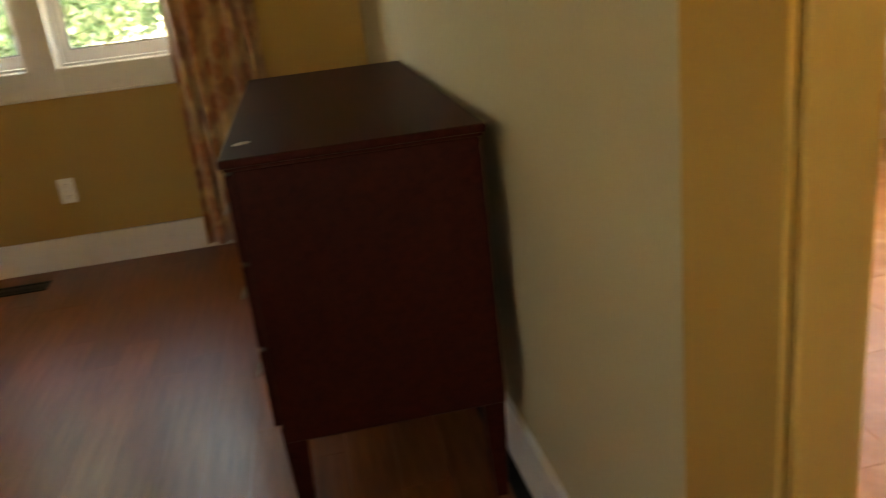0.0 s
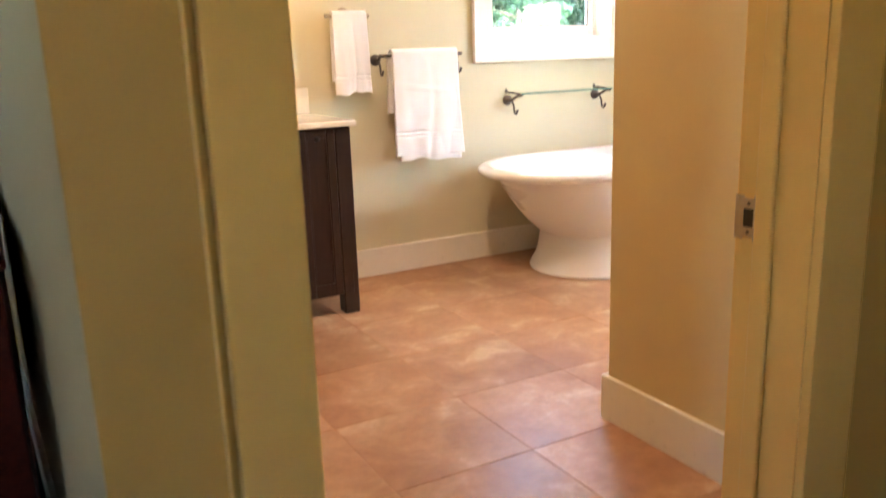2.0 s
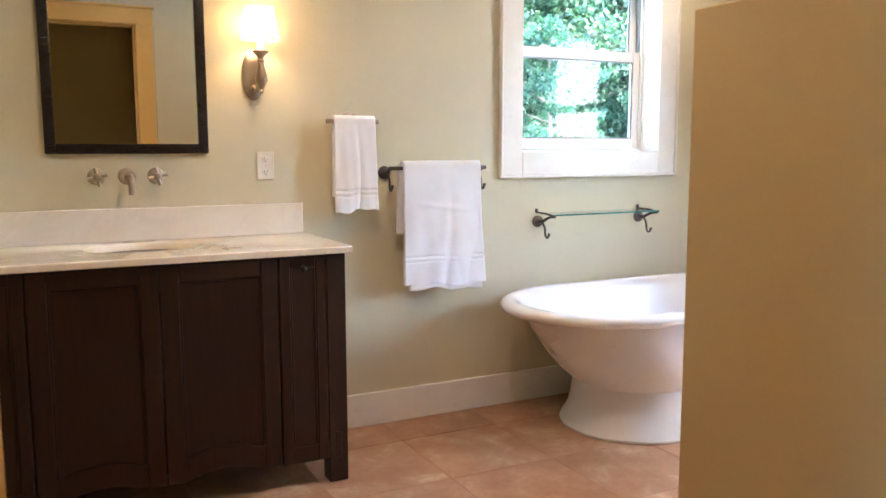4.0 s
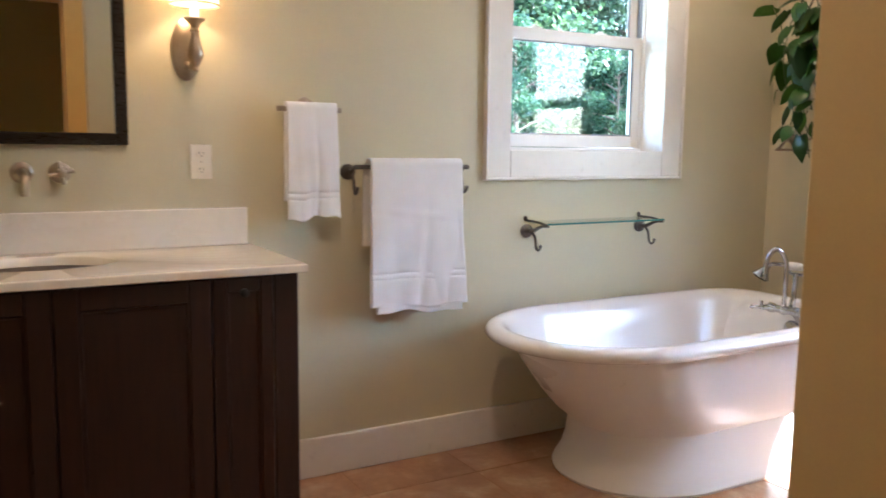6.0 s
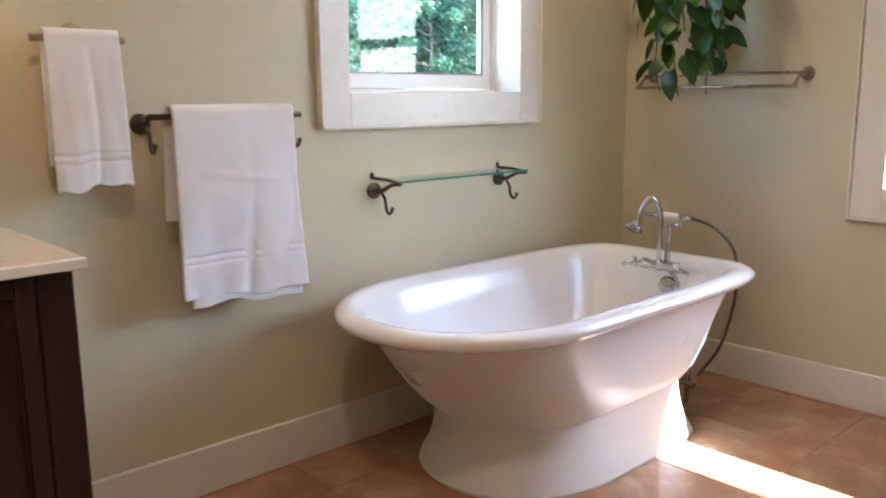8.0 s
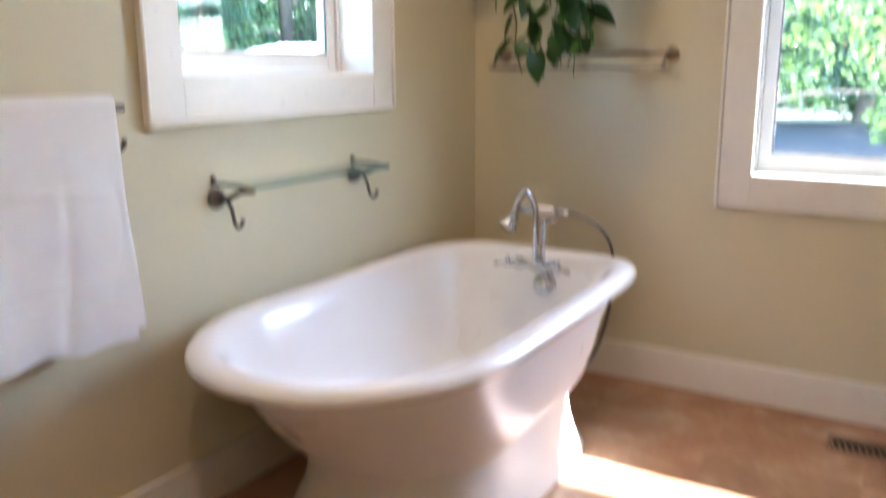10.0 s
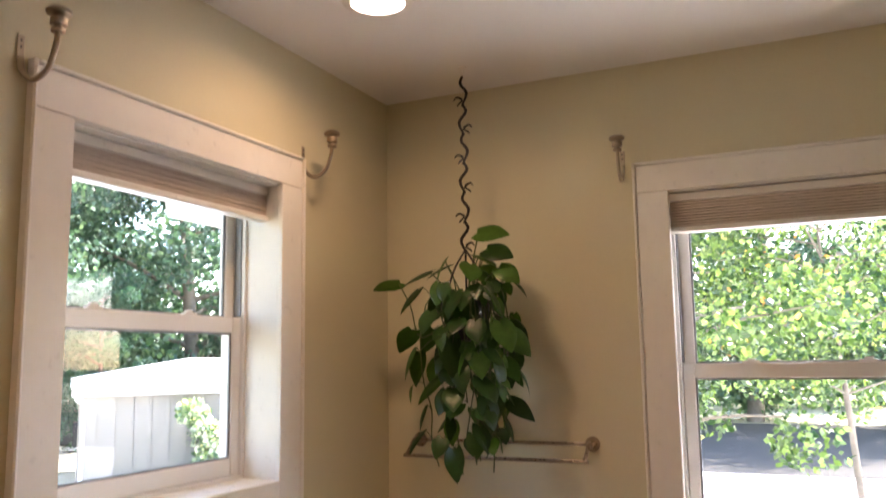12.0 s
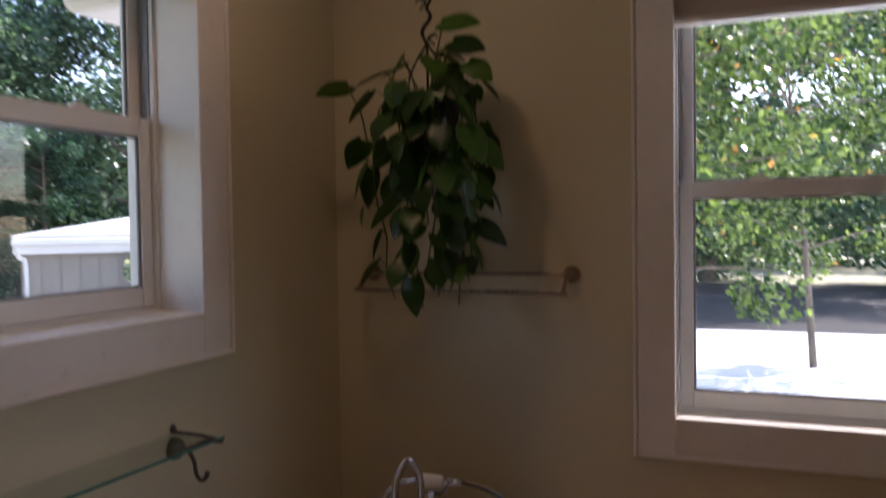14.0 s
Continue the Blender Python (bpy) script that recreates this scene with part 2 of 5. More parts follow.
PLANT_LEAF = leafy("pothos_leaf", (0.013, 0.047, 0.008), (0.068, 0.165, 0.028), 0.34, "object")
TREE_LEAF = leafy("tree_leaf", (0.030, 0.075, 0.045), (0.21, 0.30, 0.20), 0.35, "island", (1.1, 1.3, 0.8))
# Paler and greyer than TREE_LEAF: distance haze is put into the leaf colour.
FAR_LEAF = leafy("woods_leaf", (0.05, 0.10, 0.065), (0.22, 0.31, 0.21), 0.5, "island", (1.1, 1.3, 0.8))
NEAR_LEAF = leafy("maple_leaf", (0.014, 0.045, 0.014), (0.28, 0.38, 0.13), 0.25, "island", (1.1, 1.2, 0.6), (0.62, 0.28, 0.08))
SPRUCE_LEAF = leafy("pale_green_needles", (0.028, 0.080, 0.052), (0.13, 0.23, 0.16), 0.6, "island", (1.1, 1.3, 0.8))
BLOSSOM = leafy("white_blossom_bush", (0.06, 0.14, 0.06), (0.80, 0.82, 0.78), 0.6, "island")
REGISTER = surface("brown_enamelled_steel", (0.27, 0.155, 0.085), 0.4, vary=0.1, grain=60, patch=9)
STEM = surface("stem", (0.07, 0.10, 0.03), 0.5, vary=0.2, grain=60, patch=9)


def pane_glass(name, tint):
    m, nt, b = shader(name)
    clear = nt.nodes.new("ShaderNodeBsdfTransparent")
    clear.inputs[0].default_value = (*tint, 1)
    gloss = nt.nodes.new("ShaderNodeBsdfGlossy")
    gloss.inputs["Roughness"].default_value = 0.01
    lw = nt.nodes.new("ShaderNodeLayerWeight")
    lw.inputs[0].default_value = 0.5
    fr = ramp(nt, lw.outputs["Facing"], [(0.0, (0.02,) * 3), (0.5, (0.035,) * 3), (0.8, (0.14,) * 3), (1.0, (0.8,) * 3)])
    mx = nt.nodes.new("ShaderNodeMixShader")
    nt.links.new(fr, mx.inputs[0])
    nt.links.new(clear.outputs[0], mx.inputs[1])
    nt.links.new(gloss.outputs[0], mx.inputs[2])
    nt.links.new(mx.outputs[0], nt.nodes["Material Output"].inputs[0])
    return m


PANE = pane_glass("window_glass", (0.96, 0.98, 0.97))
SHELF_GLASS = pane_glass("shelf_glass", (0.93, 0.97, 0.96))
GLASS_EDGE = surface("green_glass_edge", (0.06, 0.22, 0.20), 0.1, vary=0.1, grain=20, patch=9, relief=0)
MIRROR, _nt, _b = shader("mirror_silver")
_b.inputs["Base Color"].default_value = (0.86, 0.87, 0.86, 1)
_b.inputs["Metallic"].default_value, _b.inputs["Roughness"].default_value = 1.0, 0.01


def glowing(name, colour, strength):
    m, nt, b = shader(name)
    b.inputs["Base Color"].default_value = (0.8, 0.8, 0.8, 1)
    b.inputs["Emission Color"].default_value = (*colour, 1)
    b.inputs["Emission Strength"].default_value = strength
    return m


LAMP_DISC = glowing("downlight_lens", (1.0, 0.90, 0.74), 2.0)
CANDLE = glowing("lit_candle_tube", (1.0, 0.82, 0.52), 0.10)


def lampshade():
    m, nt, b = shader("shade_fabric")
    d = nt.nodes.new("ShaderNodeBsdfDiffuse")
    t = nt.nodes.new("ShaderNodeBsdfTranslucent")
    n = noise_node(nt, 300, 2, 0.5, (1, 1, 0.2))
    c = ramp(nt, n.outputs[0], [(0.3, (0.80, 0.74, 0.60)), (0.7, (0.90, 0.85, 0.72))])
    nt.links.new(c, d.inputs[0])
    nt.links.new(c, t.inputs[0])
    mx = nt.nodes.new("ShaderNodeMixShader")
    mx.inputs[0].default_value = 0.55
    nt.links.new(d.outputs[0], mx.inputs[1])
    nt.links.new(t.outputs[0], mx.inputs[2])
    nt.links.new(mx.outputs[0], nt.nodes["Material Output"].inputs[0])
    return m


SHADE = lampshade()

# ---- building helpers ----
ORIGIN = {}


def thing(name, place, label, category, group="", kind=""):
    """An empty at the base of a thing, in plan units."""
    ob = new(name)
    ob.empty_display_size = 0.05
    ob.location = Vector(place) * U
    ORIGIN[ob] = Vector(place) * U
    return tagged(ob, label, category, group, kind)


def part(name, bm, material, parent=None, label="", smooth=False):
    """Links a bmesh that was drawn in plan units as one mesh, under parent if there is one."""
    bm.transform(Matrix.Scale(U, 4))
    base = ORIGIN.get(parent, Vector((0, 0, 0)))
    bm.transform(Matrix.Translation(-base))
    bmesh.ops.recalc_face_normals(bm, faces=bm.faces)
    me = bpy.data.meshes.new(name)
    for f in bm.faces:
        f.smooth = smooth
    bm.to_mesh(me)
    bm.free()
    me.materials.append(material)
    if smooth:
        me.set_sharp_from_angle(angle=radians(40))
    ob = new(name, me)
    ORIGIN[ob] = base
    if parent:
        ob.parent = parent
    if label:
        ob["label"] = label
    return ob


def setting(name, bm, material, label, category, smooth=False):
    return tagged(part(name, bm, material, None, "", smooth), label, category, kind="structure")


def box(bm, x0, x1, y0, y1, z0, z1, bevel=0.0, seg=1):
    b = bmesh.new()
    bmesh.ops.create_cube(b, size=1)
    b.transform(Matrix.LocRotScale(((x0 + x1) / 2, (y0 + y1) / 2, (z0 + z1) / 2), None, (abs(x1 - x0), abs(y1 - y0), abs(z1 - z0))))
    if bevel:
        bmesh.ops.bevel(b, geom=list(b.edges), offset=bevel, segments=seg, affect="EDGES", profile=0.5)
    add(bm, b)
    return bm


def add(bm, other, m=None):
    """Adds the other bmesh to bm, and frees it."""
    if m is not None:
        other.transform(m)
    vs = [bm.verts.new(v.co) for v in other.verts]
    other.verts.index_update()
    for f in other.faces:
        try:
            bm.faces.new([vs[v.index] for v in f.verts])
        except ValueError:
            pass
    other.free()


def B(*a, **k):
    return box(bmesh.new(), *a, **k)


def loft(bm, rings, close_first=True, close_last=True, cyclic=True):
    rows = [[bm.verts.new(p) for p in ring] for ring in rings]
    n = len(rows[0])
    for a, b in zip(rows, rows[1:]):
        for i in range(n if cyclic else n - 1):
            j = (i + 1) % n
            bm.faces.new((a[i], a[j], b[j], b[i]))
    if close_first:
        bm.faces.new(rows[0][::-1])
    if close_last:
        bm.faces.new(rows[-1])
    return bm


def lathe(bm, place, axis, profile, n=20, close=True, squash=(1, 1)):
    """profile: (radius, height) pairs along axis from place."""
    axis = Vector(axis).normalized()
    u = axis.orthogonal().normalized()
    if abs(axis.z) < 0.9:
        u = axis.cross(Vector((0, 0, 1))).normalized()
    v = axis.cross(u)
    o = Vector(place)
    rings = [[o + axis * h + (u * math.cos(2 * math.pi * i / n) * squash[0] + v * math.sin(2 * math.pi * i / n) * squash[1]) * max(r, 0.0004) for i in range(n)] for r, h in profile]
    return loft(bm, rings, close, close)


def curve_points(points, steps=6):
    """A smooth line through the points (Catmull-Rom)."""
    p = [Vector(q) for q in points]
    p = [2 * p[0] - p[1]] + p + [2 * p[-1] - p[-2]]
    out = []
    for i in range(1, len(p) - 2):
        for s in range(steps):
            t = s / steps
            out.append(0.5 * (2 * p[i] + (p[i + 1] - p[i - 1]) * t + (2 * p[i - 1] - 5 * p[i] + 4 * p[i + 1] - p[i + 2]) * t * t + (3 * p[i] - p[i - 1] - 3 * p[i + 1] + p[i + 2]) * t ** 3))
    out.append(p[-2])
    return out


def tube(bm, points, radius, n=10, steps=6, smooth_line=True):
    """A rod along a line. radius: one number or one for each given point."""
    line = curve_points(points, steps) if smooth_line else [Vector(q) for q in points]
    many = len(line)
    rad = [radius] * many if isinstance(radius, (int, float)) else list(np.interp(np.linspace(0, len(radius) - 1, many), range(len(radius)), radius))
    rings, u = [], None
    for i, p in enumerate(line):
        d = (line[min(i + 1, many - 1)] - line[max(i - 1, 0)]).normalized()
        u = (u - d * u.dot(d)).normalized() if u is not None else d.orthogonal().normalized()
        v = d.cross(u)
        rings.append([p + (u * math.cos(2 * math.pi * k / n) + v * math.sin(2 * math.pi * k / n)) * rad[i] for k in range(n)])
    return loft(bm, rings)


def panel_frame(bm, x0, x1, z0, z1, y, width, thick, axis="y", bevel=0.002, bottom=None):
    """Four rails round an opening, on a wall across the axis given; y is the front, thick goes away from the viewer."""
    bottom = width if bottom is None else bottom

    def bar(a0, a1, c0, c1):
        if axis == "y":
            box(bm, a0, a1, y, y + thick, c0, c1, bevel)
        else:
            box(bm, y, y + thick, a0, a1, c0, c1, bevel)
    bar(x0, x0 + width, z0, z1)
    bar(x1 - width, x1, z0, z1)
    bar(x0 + width, x1 - width, z1 - width, z1)
    bar(x0 + width, x1 - width, z0, z0 + bottom)
    return bm

# ---- the large structure ----
YA, XB, ZC = 4.275, 4.69, 2.74            # window walls and ceiling of the bathroom
XP0, XP1 = 0.50, 0.595                    # partition between bedroom and bathroom
YD0, YD1 = 1.084, 1.222                   # wall with the door
DX0, DX1, DZ = 0.786, 1.652, 2.17           # door opening
WA = (3.04, 3.94, 1.245, 2.25)            # opening of the window over the tub: x, z
WB = (2.23, 3.12, 0.875, 2.245)           # opening of the window beside the tub: y, z
BW = (-1.664, -0.334, 0.922, 2.25)           # opening of the bedroom window: x, z
OUT = 0.215                               # thickness of the outside walls


def holed(bm, a0, a1, z0, z1, hole, c0, c1, axis):
    """A wall from a0 to a1 with one hole through it."""
    h0, h1, hz0, hz1 = hole
    for p, q, r, s in ((a0, h0, z0, z1), (h1, a1, z0, z1), (h0, h1, z0, hz0), (h0, h1, hz1, z1)):
        if q - p > 1e-4 and s - r > 1e-4:
            if axis == "x":
                box(bm, p, q, c0, c1, r, s)
            else:
                box(bm, c0, c1, p, q, r, s)
    return bm


setting("wall_north", holed(bmesh.new(), XP1, XB, 0, ZC, WA, YA, YA + OUT, "x"), BATH_WALL, "pale sage-cream painted bathroom wall with a window", "wall")
setting("wall_east", holed(bmesh.new(), 1.02, YA + OUT, 0, ZC, WB, XB, XB + OUT, "y"), BATH_WALL, "pale cream painted bathroom wall with a window", "wall")
setting("wall_north_bedroom", holed(bmesh.new(), -3.4, XP1, 0, ZC, BW, YA - 0.03, YA + OUT, "x"), BED_WALL_WARM_LIT, "olive khaki painted bedroom wall with a window", "wall")
slab = bmesh.new()
loft(slab, [[(0.548, YD0, z), (0.5485, YD0, z), (0.548, YA - 0.03, z), (0.462, YA - 0.03, z)] for z in (0, ZC)])
setting("wall_partition_bedroom", slab, BED_WALL_DAYLIT, "bedroom wall behind the dresser, daylight put into its pale khaki", "wall")
setting("wall_partition_bath", loft(bmesh.new(), [[(0.549, YD1, z), (0.635, YD1, z), (0.62, YA, z), (0.549, YA, z)] for z in (0, ZC)]), BATH_WALL, "pale cream painted bathroom wall beside the vanity", "wall")
setting("wall_south_bath", B(2.20, XB, 1.02, 1.14, 0, ZC), BATH_WALL, "pale cream painted bathroom wall", "wall")
setting("wall_door_bedroom", holed(bmesh.new(), 0.549, 2.6, 0, ZC, (DX0 - 0.015, DX1 + 0.015, 0, DZ + 0.015), YD0, 1.16, "x"), BED_WALL_WARM_LIT, "khaki wall around the bathroom door, warm light put into its colour", "wall")
setting("wall_door_bath", holed(bmesh.new(), 0.549, 2.21, 0, ZC, (DX0 - 0.015, DX1 + 0.015, 0, DZ + 0.015), 1.16, YD1, "x"), BATH_WALL, "pale cream wall around the bathroom door", "wall")
setting("wall_privacy", B(2.17, 2.29, YD1 - 0.02, 2.185, 0, 1.57, bevel=0.004), BATH_WALL_WARM_LIT, "chest-high privacy wall beside the door, warm light put into its tan", "wall")
# The hole is an unseen opening, added to let daylight onto the partition.
setting("wall_west", holed(bmesh.new(), -2.2, YA, 0, ZC, (-1.4, -0.75, 0.9, 2.05), -3.5, -3.4, "y"), BED_WALL_WARM_LIT, "olive khaki painted bedroom wall", "wall")
# Another added opening, out of view, that lights the door wall from the south.
setting("wall_south", holed(bmesh.new(), -3.5, 2.7, 0, ZC, (-0.2, 0.2, 1.2, 1.7), -2.3, -2.2, "x"), BED_WALL_WARM_LIT, "olive khaki painted bedroom wall", "wall")
setting("wall_closet", B(2.6, 2.7, -2.2, 1.16, 0, ZC), BED_WALL_WARM_LIT, "olive khaki painted bedroom wall", "wall")
setting("ceiling", B(-3.5, XB + OUT, -2.3, YA + OUT, ZC, ZC + 0.12), CEILING, "flat white painted ceiling", "ceiling")
bath_floor = setting("floor_bathroom", B(XP1, XB, 1.02, YA, -0.06, -0.0018), GROUT, "square terracotta floor tiles with narrow joints", "floor")
bed_floor = setting("floor_bedroom", B(-3.4, 2.6, -2.2, 1.02, -0.06, -0.012), SLOT, "glossy reddish-brown hardwood plank floor", "floor")
add_floor = B(-3.4, XP1 - 0.001, 1.02, YA, -0.06, -0.012)
part("subfloor", add_floor, SLOT, bed_floor)


def base_board(name, x0, x1, y0, y1, material=TRIM, h=0.155):
    """A flat board with an eased top, along a wall."""
    bm = bmesh.new()
    box(bm, x0, x1, y0, y1, 0, h, 0.003)
    return tagged(part(name, bm, material), "cream painted flat baseboard along the wall", "baseboard", kind="structure")


T = 0.016
base_board("baseboard", XP1, XB, YA - T, YA - 0.0005)
base_board("baseboard", XB - T, XB - 0.0005, YD1, YA - T)
base_board("baseboard", 2.17 - T, 2.1695, YD1 + T + 0.001, 2.185 + T)
base_board("baseboard", 2.17, 2.29, 2.1855, 2.185 + T)
base_board("baseboard", 2.2905, 2.29 + T, YD1, 2.185 + T)
base_board("baseboard", DX1 + 0.16, 2.14, YD1 + 0.0005, YD1 + T)
base_board("baseboard", -3.4, XP0, YA - 0.03 - T, YA - 0.0305)
board = loft(bmesh.new(), [[(0.548 - T, YD0 + 0.001, z), (0.5475, YD0 + 0.001, z), (0.4615, YA - 0.047, z), (0.462 - T, YA - 0.047, z)] for z in (0, 0.155)])
tagged(part("baseboard", board, TRIM), "cream painted flat baseboard along the wall", "baseboard", kind="structure")


# door: lining, stop, casings, open leaf
lining = bmesh.new()
box(lining, DX0 - 0.015, DX0, YD0 - 0.004, YD1 + 0.004, 0, DZ, 0.001)
box(lining, DX1, DX1 + 0.015, YD0 - 0.004, YD1 + 0.004, 0, DZ, 0.001)
box(lining, DX0 - 0.015, DX1 + 0.015, YD0 - 0.004, YD1 + 0.004, DZ, DZ + 0.015, 0.001)
door_frame = setting("door_frame", lining, TRIM_WARM_LIT, "cream painted door lining with a stop bead", "door frame")
stop = bmesh.new()
box(stop, DX1 - 0.012, DX1, 1.152, 1.190, 0, DZ, 0.003)
box(stop, DX0, DX0 + 0.008, 1.152, 1.190, 0, DZ, 0.003)
box(stop, DX0 + 0.008, DX1 - 0.012, 1.152, 1.190, DZ - 0.012, DZ, 0.003)
part("stop_bead", stop, TRIM_WARM_LIT, door_frame)


def casing(name, y_wall, out, material):
    bm = bmesh.new()
    a, b = sorted((y_wall, y_wall + out))
    c, d = sorted((y_wall, y_wall + out * 1.3))
    e, f = sorted((y_wall, y_wall + out * 0.7))
    for x0, x1, q0, q1 in ((DX0 - 0.098, DX0 - 0.004, DX0 - 0.1105, DX0 - 0.108), (DX1 + 0.004, DX1 + 0.119, DX1 + 0.129, DX1 + 0.1315)):
        box(bm, x0, x1, a, b, 0, DZ + 0.004, 0.003, 2)
        box(bm, q0, q1, e, f, 0, DZ + 0.004)
    box(bm, DX0 - 0.104, DX1 + 0.125, a, b, DZ + 0.0045, DZ + 0.115, 0.004, 2)
    box(bm, DX0 - 0.118, DX1 + 0.139, c, d, DZ + 0.1155, DZ + 0.135, 0.006, 2)
    return tagged(part(name, bm, material), "cream painted door casing with a raised back band", "door casing", kind="structure")


casing("door_casing_bedroom", YD0 - 0.0005, -0.022, TRIM_WARM_LIT)
casing("door_casing_bath", YD1 + 0.0005, 0.020, TRIM_WARM_LIT)

door = thing("door_1", (0.819, 1.25, 0), "cream painted interior door standing open at a right angle", "door", kind="structure")
part("leaf", B(0.798, 0.840, 1.247, 2.06, 0.012, 2.155, bevel=0.002), TRIM_WARM_LIT, door)
for zc in (0.25, 1.015, 1.92):
    hb = bmesh.new()
    b2 = B(-0.0142, 0.0142, 0, 0.0025, -0.046, 0.046)
    es = [e for e in b2.edges if abs(e.verts[0].co.y - e.verts[1].co.y) > 0.001]
    bmesh.ops.bevel(b2, geom=es, offset=0.012, segments=4, affect="EDGES", profile=0.5)
    add(hb, b2, Matrix.Translation((0.8245, 1.2445, zc)))
    lathe(hb, (0.802, 1.243, zc - 0.05), (0, 0, 1), [(0.004, 0), (0.005, 0.004), (0.005, 0.096), (0.004, 0.1)], 8)
    for dz in (-0.034, 0, 0.034):
        lathe(hb, (0.8245 + (0.007 if dz else -0.005), 1.2445, zc + dz), (0, -1, 0), [(0.0045, 0), (0.0045, 0.0012), (0.002, 0.0018)], 8)
    part("hinge", hb, PEWTER, door, "dark bronze hinge leaf with rounded corners", True)

strike = thing("strike_plate", (DX1, 1.211, 0.91), "brushed nickel strike plate let into the door lining", "strike plate")
sp = bmesh.new()
for y0, y1, z0, z1 in ((1.177, 1.199, 0.870, 0.950), (1.221, 1.239, 0.870, 0.950), (1.199, 1.221, 0.875, 0.893), (1.199, 1.221, 0.927, 0.945)):
    box(sp, DX1 - 0.002, DX1 - 0.0003, y0, y1, z0, z1)
part("plate", sp, NICKEL, strike)
part("latch_hole", B(DX1 - 0.001, DX1 - 0.0002, 1.199, 1.221, 0.893, 0.927), SLOT, strike, "dark latch hole")
for z in (0.884, 0.936):
    part("screw", lathe(bmesh.new(), (DX1 - 0.002, 1.210, z), (-1, 0, 0), [(0.004, 0), (0.003, 0.001)], 8), PEWTER, strike)


strike

# ---- windows ----
def window(name, hole, face, axis, rail, depth, label, cased=0.115, sides="lr"):
    """A double-hung window. hole: a0, a1, z0, z1; face: the wall's inner face; depth: from the face to the lower sash."""
    a0, a1, z0, z1 = hole
    mid = ((a0 + a1) / 2, face, z0) if axis == "y" else (face, (a0 + a1) / 2, z0)
    w = thing(name, mid, label, "window", kind="structure")

    def bx(bm, p, q, d0, d1, r, s, bev=0.0):
        if axis == "y":
            return box(bm, p, q, face + d0, face + d1, r, s, bev)
        return box(bm, face + d0, face + d1, p, q, r, s, bev)
    cas = bmesh.new()
    i = 0.022          # how far the casing laps over the opening
    o = cased
    if "l" in sides:
        bx(cas, a0 + i - o, a0 + i, -0.021, -0.0005, z0 + 0.012 - o, z1 - 0.008, 0.003)
    if "r" in sides:
        bx(cas, a1 - i, a1 - i + o, -0.021, -0.0005, z0 + 0.012 - o, z1 - 0.008, 0.003)
    h0, h1 = a0 + i - (o if "l" in sides else 0), a1 - i + (o if "r" in sides else 0)
    bx(cas, h0, h1, -0.021, -0.0005, z1 - 0.0075, z1 + 0.095, 0.003)
    bx(cas, a0 + i, a1 - i, -0.021, -0.0005, z0 + 0.012 - o, z0 + 0.012, 0.003)
    part("casing", cas, TRIM, w, "white painted flat casing")
    band = bmesh.new()
    e0, e1, ez0, ez1 = h0, h1, z0 + 0.012 - o, z1 + 0.095
    if "l" in sides:
        bx(band, e0 - 0.012, e0, -0.030, -0.0005, ez0 - 0.012, ez1 + 0.012, 0.004)
    if "r" in sides:
        bx(band, e1, e1 + 0.012, -0.030, -0.0005, ez0 - 0.012, ez1 + 0.012, 0.004)
    bx(band, e0, e1, -0.030, -0.0005, ez1, ez1 + 0.012, 0.004)
    bx(band, e0, e1, -0.030, -0.0005, ez0 - 0.012, ez0, 0.004)
    part("back_band", band, TRIM, w)
    lin = bmesh.new()
    bx(lin, a0, a0 + 0.012, 0.0, OUT, z0, z1)
    bx(lin, a1 - 0.012, a1, 0.0, OUT, z0, z1)
    bx(lin, a0 + 0.012, a1 - 0.012, 0.0, OUT, z1 - 0.012, z1)
    bx(lin, a0 + 0.012, a1 - 0.012, 0.0, OUT, z0, z0 + 0.012)
    part("lining", lin, TRIM, w)
    f0, f1 = a0 + 0.012, a1 - 0.012
    fr = bmesh.new()
    d0, d1 = depth - 0.012, depth + 0.085
    for p, q in ((f0, f0 + 0.012), (f1 - 0.012, f1)):
        bx(fr, p, q, d0, d1, z0 + 0.012, z1 - 0.012, 0.001)
    bx(fr, f0 + 0.012, f1 - 0.012, d0, d1, z0 + 0.012, z0 + 0.024, 0.001)
    bx(fr, f0 + 0.012, f1 - 0.012, d0, d1, z1 - 0.024, z1 - 0.012, 0.001)
    part("window_frame", fr, VINYL, w)
    tr = bmesh.new()
    for p in (f0 + 0.0125, f1 - 0.0165):
        bx(tr, p, p + 0.004, depth + 0.001, depth + 0.028, rail + 0.004, z1 - 0.03)
    part("track", tr, GREY_TRACK, w, "grey sash track")
    s0, s1 = f0 + 0.013, f1 - 0.013

    def sash(nm, c0, c1, r0, r1, top, bot):
        sb = bmesh.new()
        st = 0.042
        bx(sb, s0, s0 + st, c0, c1, r0, r1, 0.003)
        bx(sb, s1 - st, s1, c0, c1, r0, r1, 0.003)
        bx(sb, s0 + st, s1 - st, c0, c1, r1 - top, r1, 0.003)
        bx(sb, s0 + st, s1 - st, c0, c1, r0, r0 + bot, 0.003)
        s = part(nm, sb, VINYL, w, "white vinyl sash")
        bead = bmesh.new()
        k = 0.007
        for p, q, r, t in ((s0 + st, s0 + st + k, r0 + bot, r1 - top), (s1 - st - k, s1 - st, r0 + bot, r1 - top), (s0 + st + k, s1 - st - k, r0 + bot, r0 + bot + k), (s0 + st + k, s1 - st - k, r1 - top - k, r1 - top)):
            bx(bead, p, q, c0 + 0.006, c0 + 0.012, r, t)
        part("glazing_bead", bead, GREY_TRACK, s)
